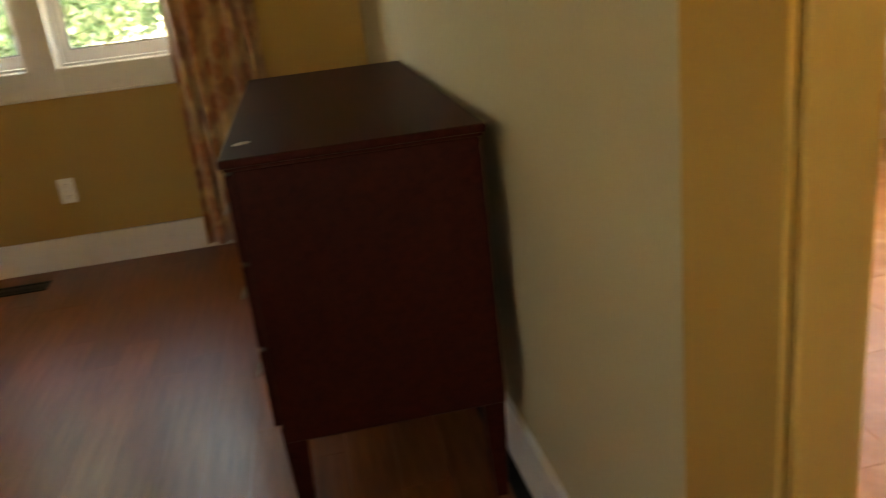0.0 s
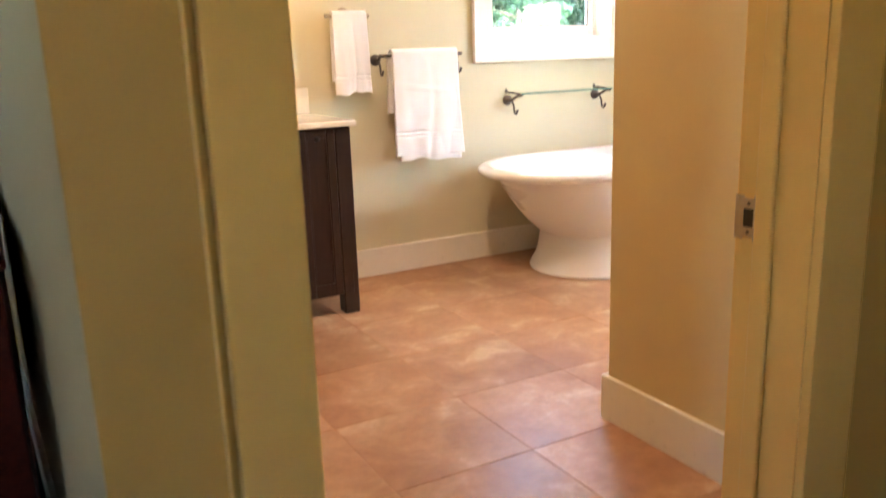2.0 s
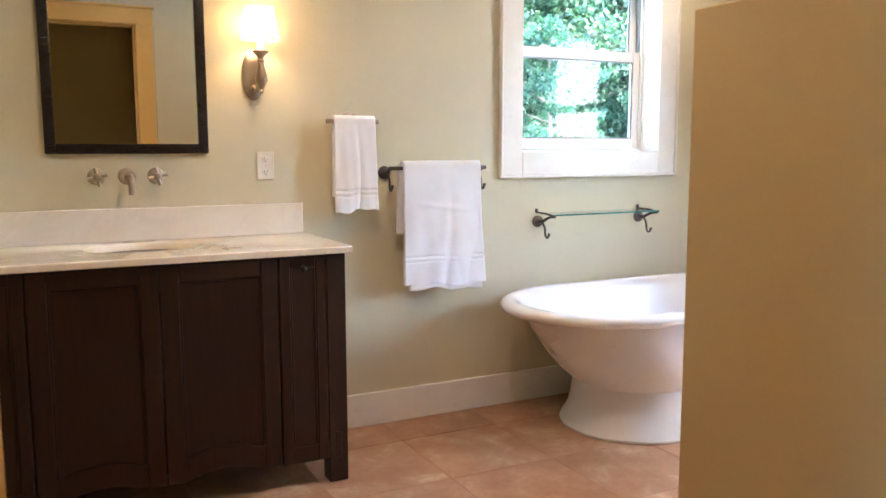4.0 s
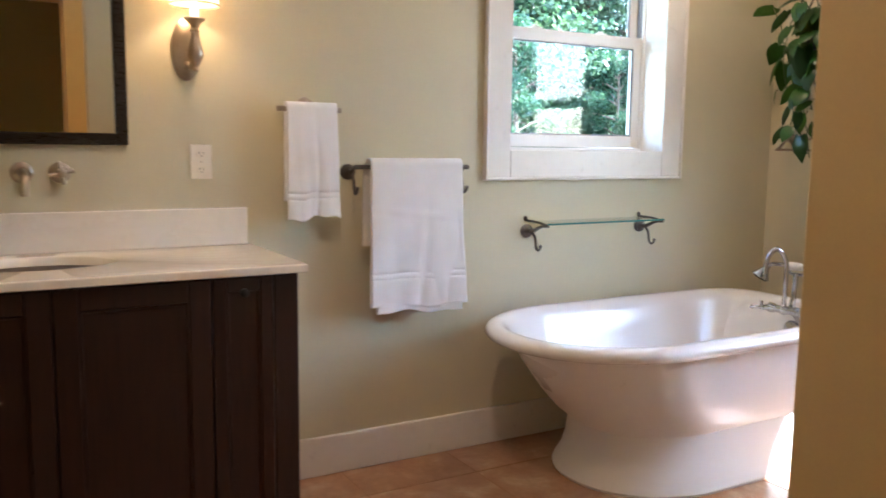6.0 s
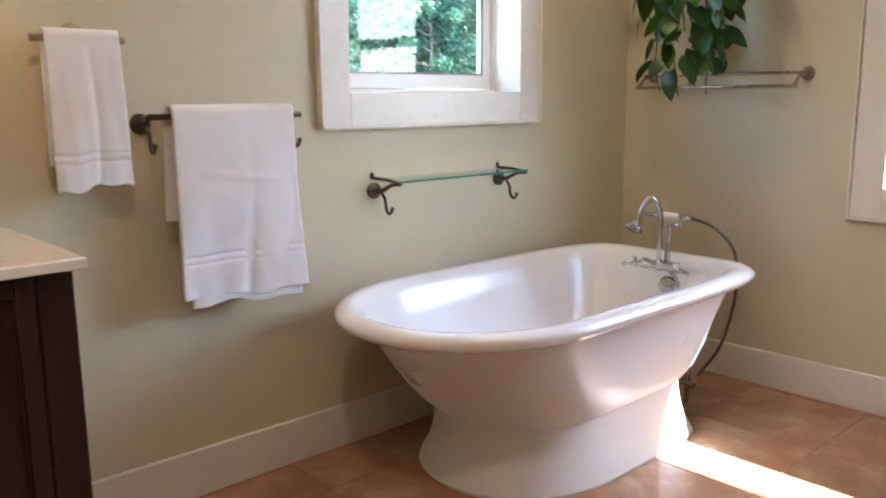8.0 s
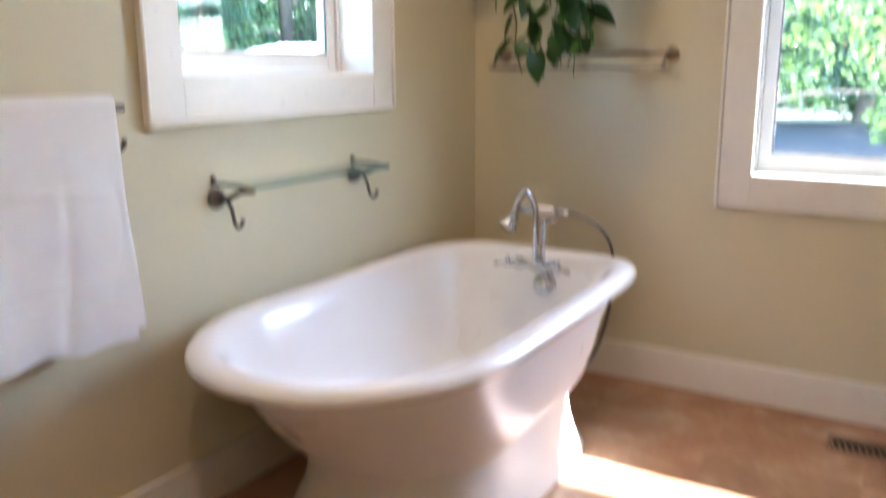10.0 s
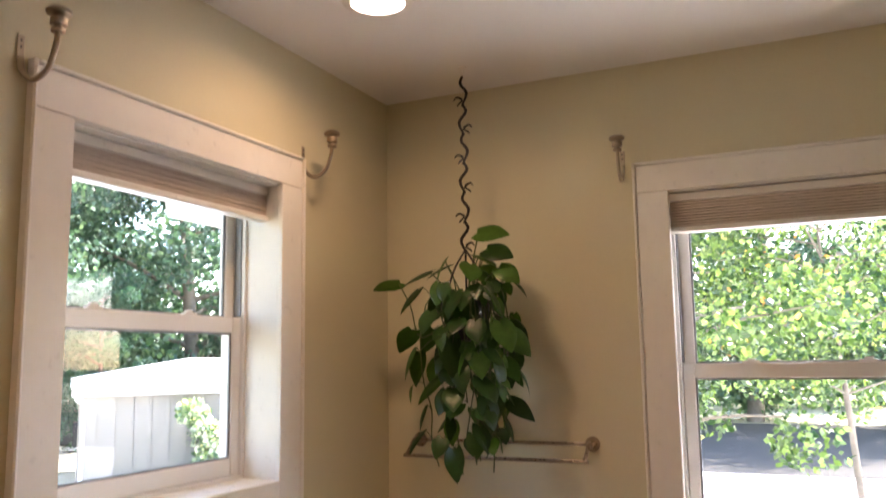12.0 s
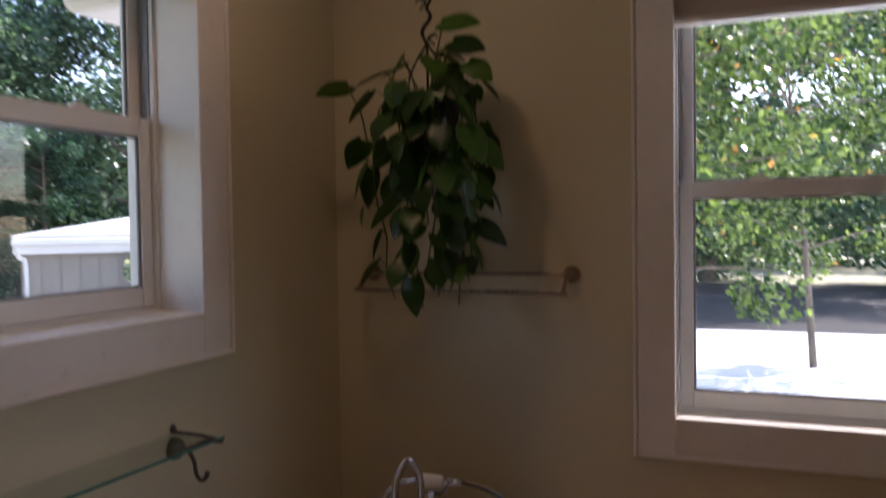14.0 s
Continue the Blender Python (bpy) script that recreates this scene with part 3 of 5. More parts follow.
        pane = part("pane", bx(bmesh.new(), s0 + st - 0.004, s1 - st + 0.004, c0 + 0.013, c0 + 0.017, r0 + bot - 0.004, r1 - top + 0.004), PANE, s, "clear glass pane")
        pane.visible_shadow = False
        return s
    sash("lower_sash", depth, depth + 0.028, z0 + 0.026, rail, 0.052, 0.055)
    sash("upper_sash", depth + 0.034, depth + 0.062, rail - 0.045, z1 - 0.025, 0.045, 0.045)
    for k in (0.28, 0.72):
        c = s0 + (s1 - s0) * k
        lk = bmesh.new()
        bx(lk, c - 0.03, c + 0.03, depth + 0.004, depth + 0.024, rail, rail + 0.008, 0.003)
        bx(lk, c - 0.018, c + 0.012, depth + 0.006, depth + 0.020, rail + 0.008, rail + 0.016, 0.003)
        part("sash_lock", lk, VINYL, w, "white sash lock")
    return w


window("window_1", WA, YA, "y", 1.79, 0.145, "white double-hung window with wide casing above the bathtub")
window("window_2", WB, XB, "x", 1.61, 0.075, "white double-hung window with wide casing beside the bathtub")
window("window_3", (BW[0], -1.039, BW[2], BW[3]), YA - 0.03, "y", 1.66, 0.10, "cream double-hung bedroom window with a wide casing", sides="l")
window("window_4", (-0.949, BW[1], BW[2], BW[3]), YA - 0.03, "y", 1.66, 0.10, "cream double-hung bedroom window with a wide casing", sides="r")
setting("window_mullion", B(-1.0375, -0.9505, YA - 0.028, YA + OUT - 0.03, BW[2] + 0.013, BW[3] - 0.013), TRIM, "cream painted post between two bedroom windows", "trim")
setting("window_mullion_board", B(-1.060, -0.928, YA - 0.053, YA - 0.0305, BW[2] - 0.115, BW[3] + 0.095, bevel=0.003), TRIM, "cream painted board between two bedroom windows", "trim")


def blind(place, a0, a1, z_top, z_bot, d0, axis, face):
    w = thing("cellular_blind", place, "drawn-up beige cellular blind in the window head", "blind")

    def bx(bm, p, q, e0, e1, r, s, bev=0.0):
        return box(bm, p, q, face + e0, face + e1, r, s, bev) if axis == "y" else box(bm, face + e0, face + e1, p, q, r, s, bev)
    part("head_rail", bx(bmesh.new(), a0, a1, d0, d0 + 0.045, z_top - 0.028, z_top, 0.003), TRIM, w, "white head rail")
    n = 9
    h = (z_top - 0.03 - z_bot - 0.022) / n
    for k in range(n):
        z = z_bot + 0.022 + k * h
        off = 0.004 if k % 2 else 0.0
        part("pleat", bx(bmesh.new(), a0 + 0.002, a1 - 0.002, d0 + 0.002 + off, d0 + 0.042 - off, z + 0.0008, z + h - 0.0008, min(0.0032, h * 0.4)), BLIND, w)
    part("bottom_rail", bx(bmesh.new(), a0, a1, d0 - 0.002, d0 + 0.044, z_bot, z_bot + 0.021, 0.004), TRIM, w, "white bottom rail")
    c = (a0 + a1) / 2
    part("pull_tab", bx(bmesh.new(), c - 0.012, c + 0.012, d0 - 0.008, d0 - 0.0025, z_bot + 0.001, z_bot + 0.012, 0.002), TRIM, w)


blind((3.49, YA + 0.06, 2.13), WA[0] + 0.014, WA[1] - 0.014, WA[3] - 0.015, 2.115, 0.045, "y", YA)
blind((XB + 0.04, 2.67, 2.09), WB[0] + 0.014, WB[1] - 0.014, WB[3] - 0.015, 2.085, 0.018, "x", XB)


# ---- bathroom: the tub ----
def tub_ring(x0, x1, half, z, yc=3.775, sharp=4.6, n=72):
    """An outline round at the sloping end (x0) and squarer at the tap end (x1)."""
    ring = []
    xm = x0 + half * 1.15
    for i in range(n):
        a = 2 * math.pi * i / n
        c, s = math.cos(a), math.sin(a)
        if c < 0:
            ring.append((xm + c * (xm - x0), yc + math.copysign(abs(s) ** 0.95, s) * half, z))
        else:
            e = 2 / (2 + sharp)
            ring.append((xm + abs(c) ** e * (x1 - xm), yc + math.copysign(abs(s) ** e, s) * half, z))
    return ring


tub = thing("bathtub", (3.54, 3.775, 0), "white enamelled pedestal bathtub with a rolled rim", "bathtub")
base_rings = [tub_ring(*r) for r in ((3.045, 4.065, 0.350, 0.0), (3.040, 4.070, 0.354, 0.012), (3.048, 4.062, 0.346, 0.03), (3.075, 4.045, 0.326, 0.07), (3.092, 4.030, 0.312, 0.13), (3.100, 4.022, 0.304, 0.19), (3.10, 4.022, 0.302, 0.215))]
part("pedestal", loft(bmesh.new(), base_rings), TUB_PAINT, tub, "flared white pedestal", True)
outer = [(3.11, 4.02, 0.290, 0.205), (3.085, 4.045, 0.312, 0.225), (3.03, 4.09, 0.336, 0.27), (2.965, 4.14, 0.352, 0.34), (2.905, 4.185, 0.364, 0.42), (2.855, 4.24, 0.378, 0.50), (2.825, 4.275, 0.388, 0.552)]
part("shell", loft(bmesh.new(), [tub_ring(*r) for r in outer], True, False), TUB_PAINT, tub, "white painted outer shell", True)
rim = []
for k in range(13):
    a = math.radians(-110 + k * 222 / 12)
    off, z = 0.046 * math.cos(a), 0.570 + 0.028 * math.sin(a)
    rim.append((2.778 - off, 4.345 + off, 0.404 + off, z, 3.790))
inner = [(2.808, 4.302, 0.377, 0.589, 3.790), (2.823, 4.287, 0.363, 0.574, 3.789), (2.836, 4.274, 0.352, 0.55, 3.788), (2.868, 4.242, 0.333, 0.47, 3.784), (2.95, 4.18, 0.300, 0.36, 3.78), (3.07, 4.12, 0.255, 0.25), (3.20, 4.04, 0.18, 0.20), (3.45, 3.85, 0.05, 0.19)]
part("basin", loft(bmesh.new(), [tub_ring(*r) for r in rim + inner], False, True), ENAMEL, tub, "glossy white enamel basin with rolled rim", True)
part("overflow_cover", lathe(bmesh.new(), (4.203, 3.712, 0.492), (-1, 0, 0.25), [(0.036, 0), (0.036, 0.006), (0.030, 0.010), (0.010, 0.011)], 24), CHROME, tub, "chrome overflow cover", True)

tap = thing("tub_faucet", (4.20, 3.745, 0.59), "chrome gooseneck tub faucet with hand shower", "faucet")
FX, FY = 4.165, 3.728
part("body", lathe(bmesh.new(), (FX, FY - 0.085, 0.575), (0, 1, 0), [(0.012, 0), (0.022, 0.01), (0.022, 0.03), (0.016, 0.045), (0.018, 0.07), (0.024, 0.085), (0.018, 0.10), (0.016, 0.125), (0.022, 0.14), (0.022, 0.16), (0.012, 0.17)], 18), CHROME, tap, "", True)
part("gooseneck", tube(bmesh.new(), [(FX, FY, 0.58), (FX, FY, 0.70), (FX - 0.004, FY + 0.002, 0.79), (FX - 0.045, FY + 0.018, 0.845), (FX - 0.085, FY + 0.034, 0.80), (FX - 0.092, FY + 0.036, 0.735)], 0.0105, 12), CHROME, tap, "", True)
part("riser", tube(bmesh.new(), [(FX + 0.05, FY, 0.56), (FX + 0.055, FY - 0.004, 0.66), (FX + 0.055, FY - 0.008, 0.735)], [0.016, 0.010, 0.012], 12), CHROME, tap, "", True)
head = part("hand_shower_head", lathe(bmesh.new(), (FX - 0.045, FY + 0.070, 0.752), (-0.30, 0.40, -0.86), [(0.012, -0.015), (0.015, 0), (0.024, 0.016), (0.038, 0.036), (0.040, 0.042), (0.034, 0.045)], 22), CHROME, tap, "chrome hand shower head", True)
part("spray_face", lathe(bmesh.new(), (FX - 0.045 - 0.30 * 0.0455, FY + 0.070 + 0.40 * 0.0455, 0.752 - 0.86 * 0.0455), (-0.30, 0.40, -0.86), [(0.033, 0), (0.033, 0.003), (0.02, 0.004)], 20), SLOT, head, "dark spray face", True)
part("hand_shower_neck", tube(bmesh.new(), [(FX - 0.043, FY + 0.068, 0.758), (FX - 0.015, FY + 0.058, 0.772), (FX + 0.045, FY + 0.03, 0.765)], 0.010, 10), CHROME, tap, "", True)
part("porcelain_grip", lathe(bmesh.new(), (FX + 0.045, FY + 0.03, 0.764), (0.12, -1, 0.02), [(0.012, 0), (0.018, 0.006), (0.019, 0.03), (0.017, 0.06), (0.013, 0.075)], 16), PORCELAIN, tap, "white porcelain grip", True)
part("cradle", tube(bmesh.new(), [(FX + 0.055, FY + 0.03, 0.742), (FX + 0.055, FY + 0.01, 0.730), (FX + 0.057, FY - 0.04, 0.732), (FX + 0.06, FY - 0.055, 0.748)], 0.007, 8), CHROME, tap, "", True)
part("hose_collar", lathe(bmesh.new(), (FX + 0.054, FY - 0.046, 0.766), (0.1, -1, 0), [(0.010, 0), (0.014, 0.004), (0.010, 0.012), (0.014, 0.022), (0.009, 0.03), (0.012, 0.045), (0.008, 0.055)], 14), CHROME, tap, "", True)
part("hose", tube(bmesh.new(), [(FX + 0.06, FY - 0.10, 0.766), (FX + 0.085, FY - 0.16, 0.745), (FX + 0.125, FY - 0.205, 0.70), (FX + 0.185, FY - 0.225, 0.61), (FX + 0.20, FY - 0.225, 0.45), (FX + 0.17, FY - 0.19, 0.25), (FX + 0.11, FY - 0.13, 0.12)], 0.0065, 10), PEWTER, tap, "ribbed dark metal hose", True)
for s in (1, -1):
    yb = FY + s * 0.075
    h = part("handle", lathe(bmesh.new(), (FX - 0.01, yb, 0.575), (-0.35, s, -0.1), [(0.012, 0), (0.014, 0.01), (0.008, 0.02), (0.010, 0.035), (0.006, 0.045), (0.006, 0.065), (0.010, 0.072), (0.006, 0.080)], 12), CHROME, tap, "", True)
    part("lever", tube(bmesh.new(), [(FX - 0.02, yb + s * 0.022, 0.56), (FX - 0.022, yb + s * 0.026, 0.60)], [0.006, 0.008], 8), CHROME, h, "", True)
part("supply_pipe", tube(bmesh.new(), [(FX + 0.10, FY - 0.09, 0.0), (FX + 0.10, FY - 0.09, 0.30), (FX + 0.07, FY - 0.05, 0.48), (FX + 0.02, FY - 0.04, 0.56)], 0.010, 10), CHROME, tap, "", True)
part("shutoff_valve", lathe(bmesh.new(), (FX + 0.10, FY - 0.09, 0.085), (0, -1, 0), [(0.012, -0.02), (0.014, 0), (0.010, 0.015), (0.020, 0.02), (0.020, 0.03), (0.008, 0.034)], 12), CHROME, tap, "", True)
part("drain_pipe", tube(bmesh.new(), [(FX + 0.075, FY, 0.0), (FX + 0.075, FY, 0.30), (FX + 0.06, FY, 0.46)], 0.018, 12), CHROME, tap, "", True)

# ---- vanity ----
VX0, VX1, VY = 0.64, 1.94, 3.72
van = thing("vanity_cabinet", (1.27, 3.98, 0), "dark walnut vanity cabinet with panel doors and square legs", "cabinet")
carc = bmesh.new()
box(carc, VX0, VX1 - 0.012, VY + 0.022, YA - 0.02, 0.135, 0.888, 0.002)
part("body", carc, VANITY_WOOD, van)
for x0, x1 in ((VX0, VX0 + 0.075), (VX1 - 0.075, VX1)):
    for y0, y1 in ((VY, VY + 0.075), (YA - 0.095, YA - 0.02)):
        part("leg", B(x0, x1, y0, y1, 0.0, 0.888, bevel=0.004), VANITY_WOOD, van)


def shaker(x0, x1, z0, z1, name, arch=0.0, rail=0.062):
    """A framed door with a sunk panel; arch: rise of the curved lower edge."""
    fr = bmesh.new()
    for a, b in ((x0, x0 + rail), (x1 - rail, x1)):
        box(fr, a, b, VY, VY + 0.021, z0, z1, 0.003)
    box(fr, x0 + rail, x1 - rail, VY + 0.0005, VY + 0.0205, z1 - rail, z1, 0.003)
    n = 14
    rings = []
    for i in range(n + 1):
        t = i / n
        x = x0 + rail + (x1 - x0 - 2 * rail) * t
        up = arch * math.sin(math.pi * t)
        rings.append([(x, VY + 0.0005, z0 + up), (x, VY + 0.0205, z0 + up), (x, VY + 0.0205, z0 + rail + 0.02 + up), (x, VY + 0.0005, z0 + rail + 0.02 + up)])
    loft(fr, rings)
    d = part(name, fr, VANITY_WOOD, van)
    part("panel", B(x0 + rail - 0.004, x1 - rail + 0.004, VY + 0.009, VY + 0.018, z0 + rail + 0.01, z1 - rail + 0.004), VANITY_WOOD, d)
    bead = bmesh.new()
    for a, b, c, e in ((x0 + rail, x0 + rail + 0.008, z0 + rail + 0.02, z1 - rail), (x1 - rail - 0.008, x1 - rail, z0 + rail + 0.02, z1 - rail), (x0 + rail + 0.008, x1 - rail - 0.008, z1 - rail - 0.008, z1 - rail)):
        box(bead, a, b, VY + 0.004, VY + 0.0095, c, e, 0.002)
    part("bead", bead, VANITY_WOOD, d)
    return d


shaker(1.273, 1.681, 0.105, 0.884, "door", 0.03)
shaker(0.862, 1.269, 0.105, 0.884, "door", 0.03)
for x0, x1 in ((1.686, 1.863), (0.718, 0.857)):
    shaker(x0, x1, 0.10, 0.884, "side_panel", 0.0, 0.040)
for x, z in ((1.772, 0.842),):
    part("knob", lathe(bmesh.new(), (x, VY, z), (0, -1, 0), [(0.008, 0), (0.006, 0.008), (0.013, 0.016), (0.013, 0.022), (0.006, 0.027)], 14), IRON, van, "small black knob", True)
for x in (VX1 - 0.0375,):
    part("leg_inlay", B(x - 0.012, x + 0.012, VY - 0.003, VY + 0.004, 0.10, 0.20, bevel=0.002), VANITY_WOOD, van)

top = thing("vanity_countertop", (1.30, 4.0, 0.89), "cream marble countertop with an oval sink and backsplash", "countertop")
slab = bmesh.new()
CX0, CX1, CY0, CY1, ZT = 0.622, 1.964, 3.700, YA - 0.001, 0.915
SX, SY, SA, SB = 1.262, 4.03, 0.215, 0.155
n = 48
edge = []
for i in range(n):
    a = 2 * math.pi * (i + 0.5) / n
    c, s = math.cos(a), math.sin(a)
    k = min((CX1 - SX) / c if c > 0 else (CX0 - SX) / c, (CY1 - SY) / s if s > 0 else (CY0 - SY) / s)
    edge.append((SX + c * k, SY + s * k))
corners = [(CX1, CY1), (CX0, CY1), (CX0, CY0), (CX1, CY0)]
for cx, cy in corners:
    j = min(range(n), key=lambda q: (edge[q][0] - cx) ** 2 + (edge[q][1] - cy) ** 2)
    edge[j] = (cx, cy)
oval = lambda k, z: [(SX + SA * k * math.cos(2 * math.pi * (i + 0.5) / n), SY + SB * k * math.sin(2 * math.pi * (i + 0.5) / n), z) for i in range(n)]
flat = lambda z, inset: [(min(max(x, CX0 + inset), CX1 - inset), max(y, CY0 + inset), z) for x, y in edge]
loft(slab, [flat(0.889, 0.004), flat(0.892, 0), flat(0.911, 0), flat(ZT, 0.004), oval(1.0, ZT), oval(0.97, ZT - 0.004), oval(0.93, ZT - 0.03), oval(0.8, ZT - 0.08), oval(0.5, ZT - 0.12), oval(0.15, ZT - 0.13)], False, True)
part("slab", slab, MARBLE, top, "cream marble slab with moulded oval bowl", True)
part("backsplash", B(CX0, 1.944, YA - 0.024, YA - 0.0012, ZT + 0.0005, 1.046, bevel=0.003), MARBLE, top)
part("drain", lathe(bmesh.new(), (SX, SY, ZT - 0.131), (0, 0, 1), [(0.022, 0), (0.022, 0.003), (0.012, 0.004)], 16), NICKEL, top, "brushed nickel drain", True)

faucet = thing("wall_faucet", (1.242, YA, 1.17), "brushed nickel wall-mounted basin faucet with cross handles", "faucet")
part("spout_flange", lathe(bmesh.new(), (1.242, YA, 1.17), (0, -1, 0), [(0.034, 0), (0.034, 0.006), (0.028, 0.011), (0.014, 0.013)], 24), NICKEL, faucet, "", True)
part("spout", tube(bmesh.new(), [(1.242, YA - 0.01, 1.17), (1.242, YA - 0.08, 1.172), (1.242, YA - 0.135, 1.162), (1.242, YA - 0.155, 1.125), (1.242, YA - 0.156, 1.105)], 0.0125, 14), NICKEL, faucet, "", True)
for x in (1.13, 1.35):
    part("handle_flange", lathe(bmesh.new(), (x, YA, 1.17), (0, -1, 0), [(0.033, 0), (0.033, 0.006), (0.026, 0.011), (0.013, 0.013), (0.011, 0.05), (0.015, 0.054), (0.015, 0.066), (0.008, 0.07)], 24), NICKEL, faucet, "", True)
    cr = bmesh.new()
    for a in (12, 102):
        dx, dz = 0.036 * math.cos(radians(a)), 0.036 * math.sin(radians(a))
        tube(cr, [(x - dx, YA - 0.060, 1.17 - dz), (x, YA - 0.060, 1.17), (x + dx, YA - 0.060, 1.17 + dz)], [0.007, 0.005, 0.007], 8)
    part("cross_handle", cr, NICKEL, faucet, "", True)

mir = thing("wall_mirror", (1.255, YA, 1.27), "wall mirror in a wide black wooden frame", "mirror")
MX0, MX1, MZ0, MZ1 = 0.955, 1.556, 1.258, 2.20
part("frame", panel_frame(bmesh.new(), MX0, MX1, MZ0, MZ1, YA - 0.028, 0.038, 0.0275, bevel=0.004), FRAME_BLACK, mir, "black wooden frame")
part("mirror_glass", B(MX0 + 0.034, MX1 - 0.034, YA - 0.014, YA - 0.008, MZ0 + 0.034, MZ1 - 0.034), MIRROR, mir, "silvered mirror glass")

# ---- sconce ----
sc = thing("wall_sconce", (1.75, YA, 1.58), "lit nickel wall sconce with a cream fabric shade", "wall lamp")
part("backplate", lathe(bmesh.new(), (1.75, YA, 1.578), (0, -1, 0), [(0.046, 0), (0.046, 0.008), (0.038, 0.014), (0.020, 0.018)], 28, squash=(1.0, 2.25)), NICKEL, sc, "oval brushed nickel backplate", True)
part("arm", tube(bmesh.new(), [(1.75, YA - 0.015, 1.53), (1.752, YA - 0.06, 1.515), (1.756, YA - 0.105, 1.545)], [0.010, 0.008, 0.012], 10), NICKEL, sc, "", True)
part("vase", lathe(bmesh.new(), (1.757, YA - 0.11, 1.498), (0, 0, 1), [(0.004, 0), (0.011, 0.006), (0.007, 0.016), (0.014, 0.028), (0.025, 0.05), (0.022, 0.075), (0.014, 0.105), (0.011, 0.125), (0.016, 0.13), (0.011, 0.137), (0.016, 0.150), (0.034, 0.166), (0.034, 0.170), (0.012, 0.171)], 24), NICKEL, sc, "", True)
part("candle_tube", lathe(bmesh.new(), (1.757, YA - 0.11, 1.669), (0, 0, 1), [(0.0135, 0), (0.0135, 0.085), (0.010, 0.09)], 16), CANDLE, sc, "glowing white candle tube", True)
sh = bmesh.new()
loft(sh, [[(1.757 + r * math.cos(2 * math.pi * i / 36), YA - 0.11 + r * math.sin(2 * math.pi * i / 36), 1.71 + z) for i in range(36)] for r, z in ((0.079, 0.0), (0.074, 0.02), (0.066, 0.055), (0.060, 0.09), (0.055, 0.13))], False, False)
part("shade", sh, SHADE, sc, "flared cream fabric shade", True)
for r, z in ((0.0795, 1.709), (0.0555, 1.839)):
    part("shade_trim", tube(bmesh.new(), [(1.757 + r * math.cos(2 * math.pi * i / 24), YA - 0.11 + r * math.sin(2 * math.pi * i / 24), z) for i in range(25)], 0.0022, 6, 1, False), DRAPE, sc, "brown braid trim", True)

# ---- outlets ----
def outlet(x, y, z, w=0.074, h=0.118):
    o = thing("wall_outlet", (x, y, z), "ivory duplex outlet plate on the wall", "outlet")
    part("cover_plate", B(x - w / 2, x + w / 2, y - 0.006, y - 0.0005, z - h / 2, z + h / 2, bevel=0.003), PLASTIC, o)
    for dz in (0.027, -0.027):
        rec = part("receptacle", lathe(bmesh.new(), (x, y - 0.0055, z + dz), (0, -1, 0), [(0.018, 0), (0.018, 0.003), (0.016, 0.0035)], 20, squash=(1.0, 0.82)), PLASTIC, o, "", True)
        sl = bmesh.new()
        for dx, hh in ((-0.006, 0.009), (0.006, 0.007)):
            box(sl, x + dx - 0.001, x + dx + 0.001, y - 0.0094, y - 0.0088, z + dz + 0.003 - hh / 2, z + dz + 0.003 + hh / 2)
        box(sl, x - 0.002, x + 0.002, y - 0.0094, y - 0.0088, z + dz - 0.010, z + dz - 0.006)
        part("slots", sl, SLOT, rec)
    part("screw", lathe(bmesh.new(), (x, y - 0.0058, z), (0, -1, 0), [(0.003, 0), (0.002, 0.001)], 8), NICKEL, o)
    return o


outlet(1.792, YA, 1.205)
outlet(-1.026, YA - 0.03, 0.377)


# ---- towel bars, towels, shelf, hooks ----
def s_hook(bm, x, y, z, drop=0.075, reach=0.05, r=0.0055):
    """A hook that hangs under a bracket and turns up in front."""
    tube(bm, [(x, y, z), (x + 0.006, y - 0.012, z - drop * 0.35), (x + 0.004, y - 0.02, z - drop * 0.8), (x + 0.002, y - 0.035, z - drop), (x, y - 0.052, z - drop * 0.92), (x, y - 0.060, z - drop * 0.68)], [r, r, r, r, r, r * 1.3], 8)


def bracket(parent, x, z, reach, arm_z=0.02):
    part("rosette", lathe(bmesh.new(), (x, YA, z), (0, -1, 0), [(0.030, 0), (0.030, 0.006), (0.024, 0.012), (0.026, 0.016), (0.016, 0.024), (0.012, 0.030)], 20), PEWTER, parent, "", True)
    a = bmesh.new()
    tube(a, [(x, YA - 0.02, z), (x, YA - 0.05, z + 0.004), (x, YA - reach * 0.75, z + arm_z * 0.9), (x, YA - reach, z + arm_z)], [0.012, 0.008, 0.008, 0.010], 10)
    part("arm", a, PEWTER, parent, "", True)
    h = bmesh.new()
    s_hook(h, x, YA - 0.035, z - 0.004)
    part("hook", h, PEWTER, parent, "", True)


bar = thing("towel_bar", (2.56, YA, 1.18), "dark pewter towel bar with hooked brackets", "towel bar")
for x in (2.335, 2.805):
    bracket(bar, x, 1.168, 0.085, 0.02)
part("rod", tube(bmesh.new(), [(2.325, YA - 0.085, 1.188), (2.56, YA - 0.085, 1.188), (2.815, YA - 0.085, 1.188)], 0.009, 12, 2), PEWTER, bar, "", True)

ring = thing("hand_towel_rail", (2.165, YA, 1.40), "short bronze hand towel rail on the wall", "towel bar")
part("rosette", lathe(bmesh.new(), (2.165, YA, 1.412), (0, -1, 0), [(0.026, 0), (0.026, 0.006), (0.018, 0.012), (0.010, 0.016), (0.009, 0.06), (0.012, 0.066)], 18), NICKEL, ring, "", True)
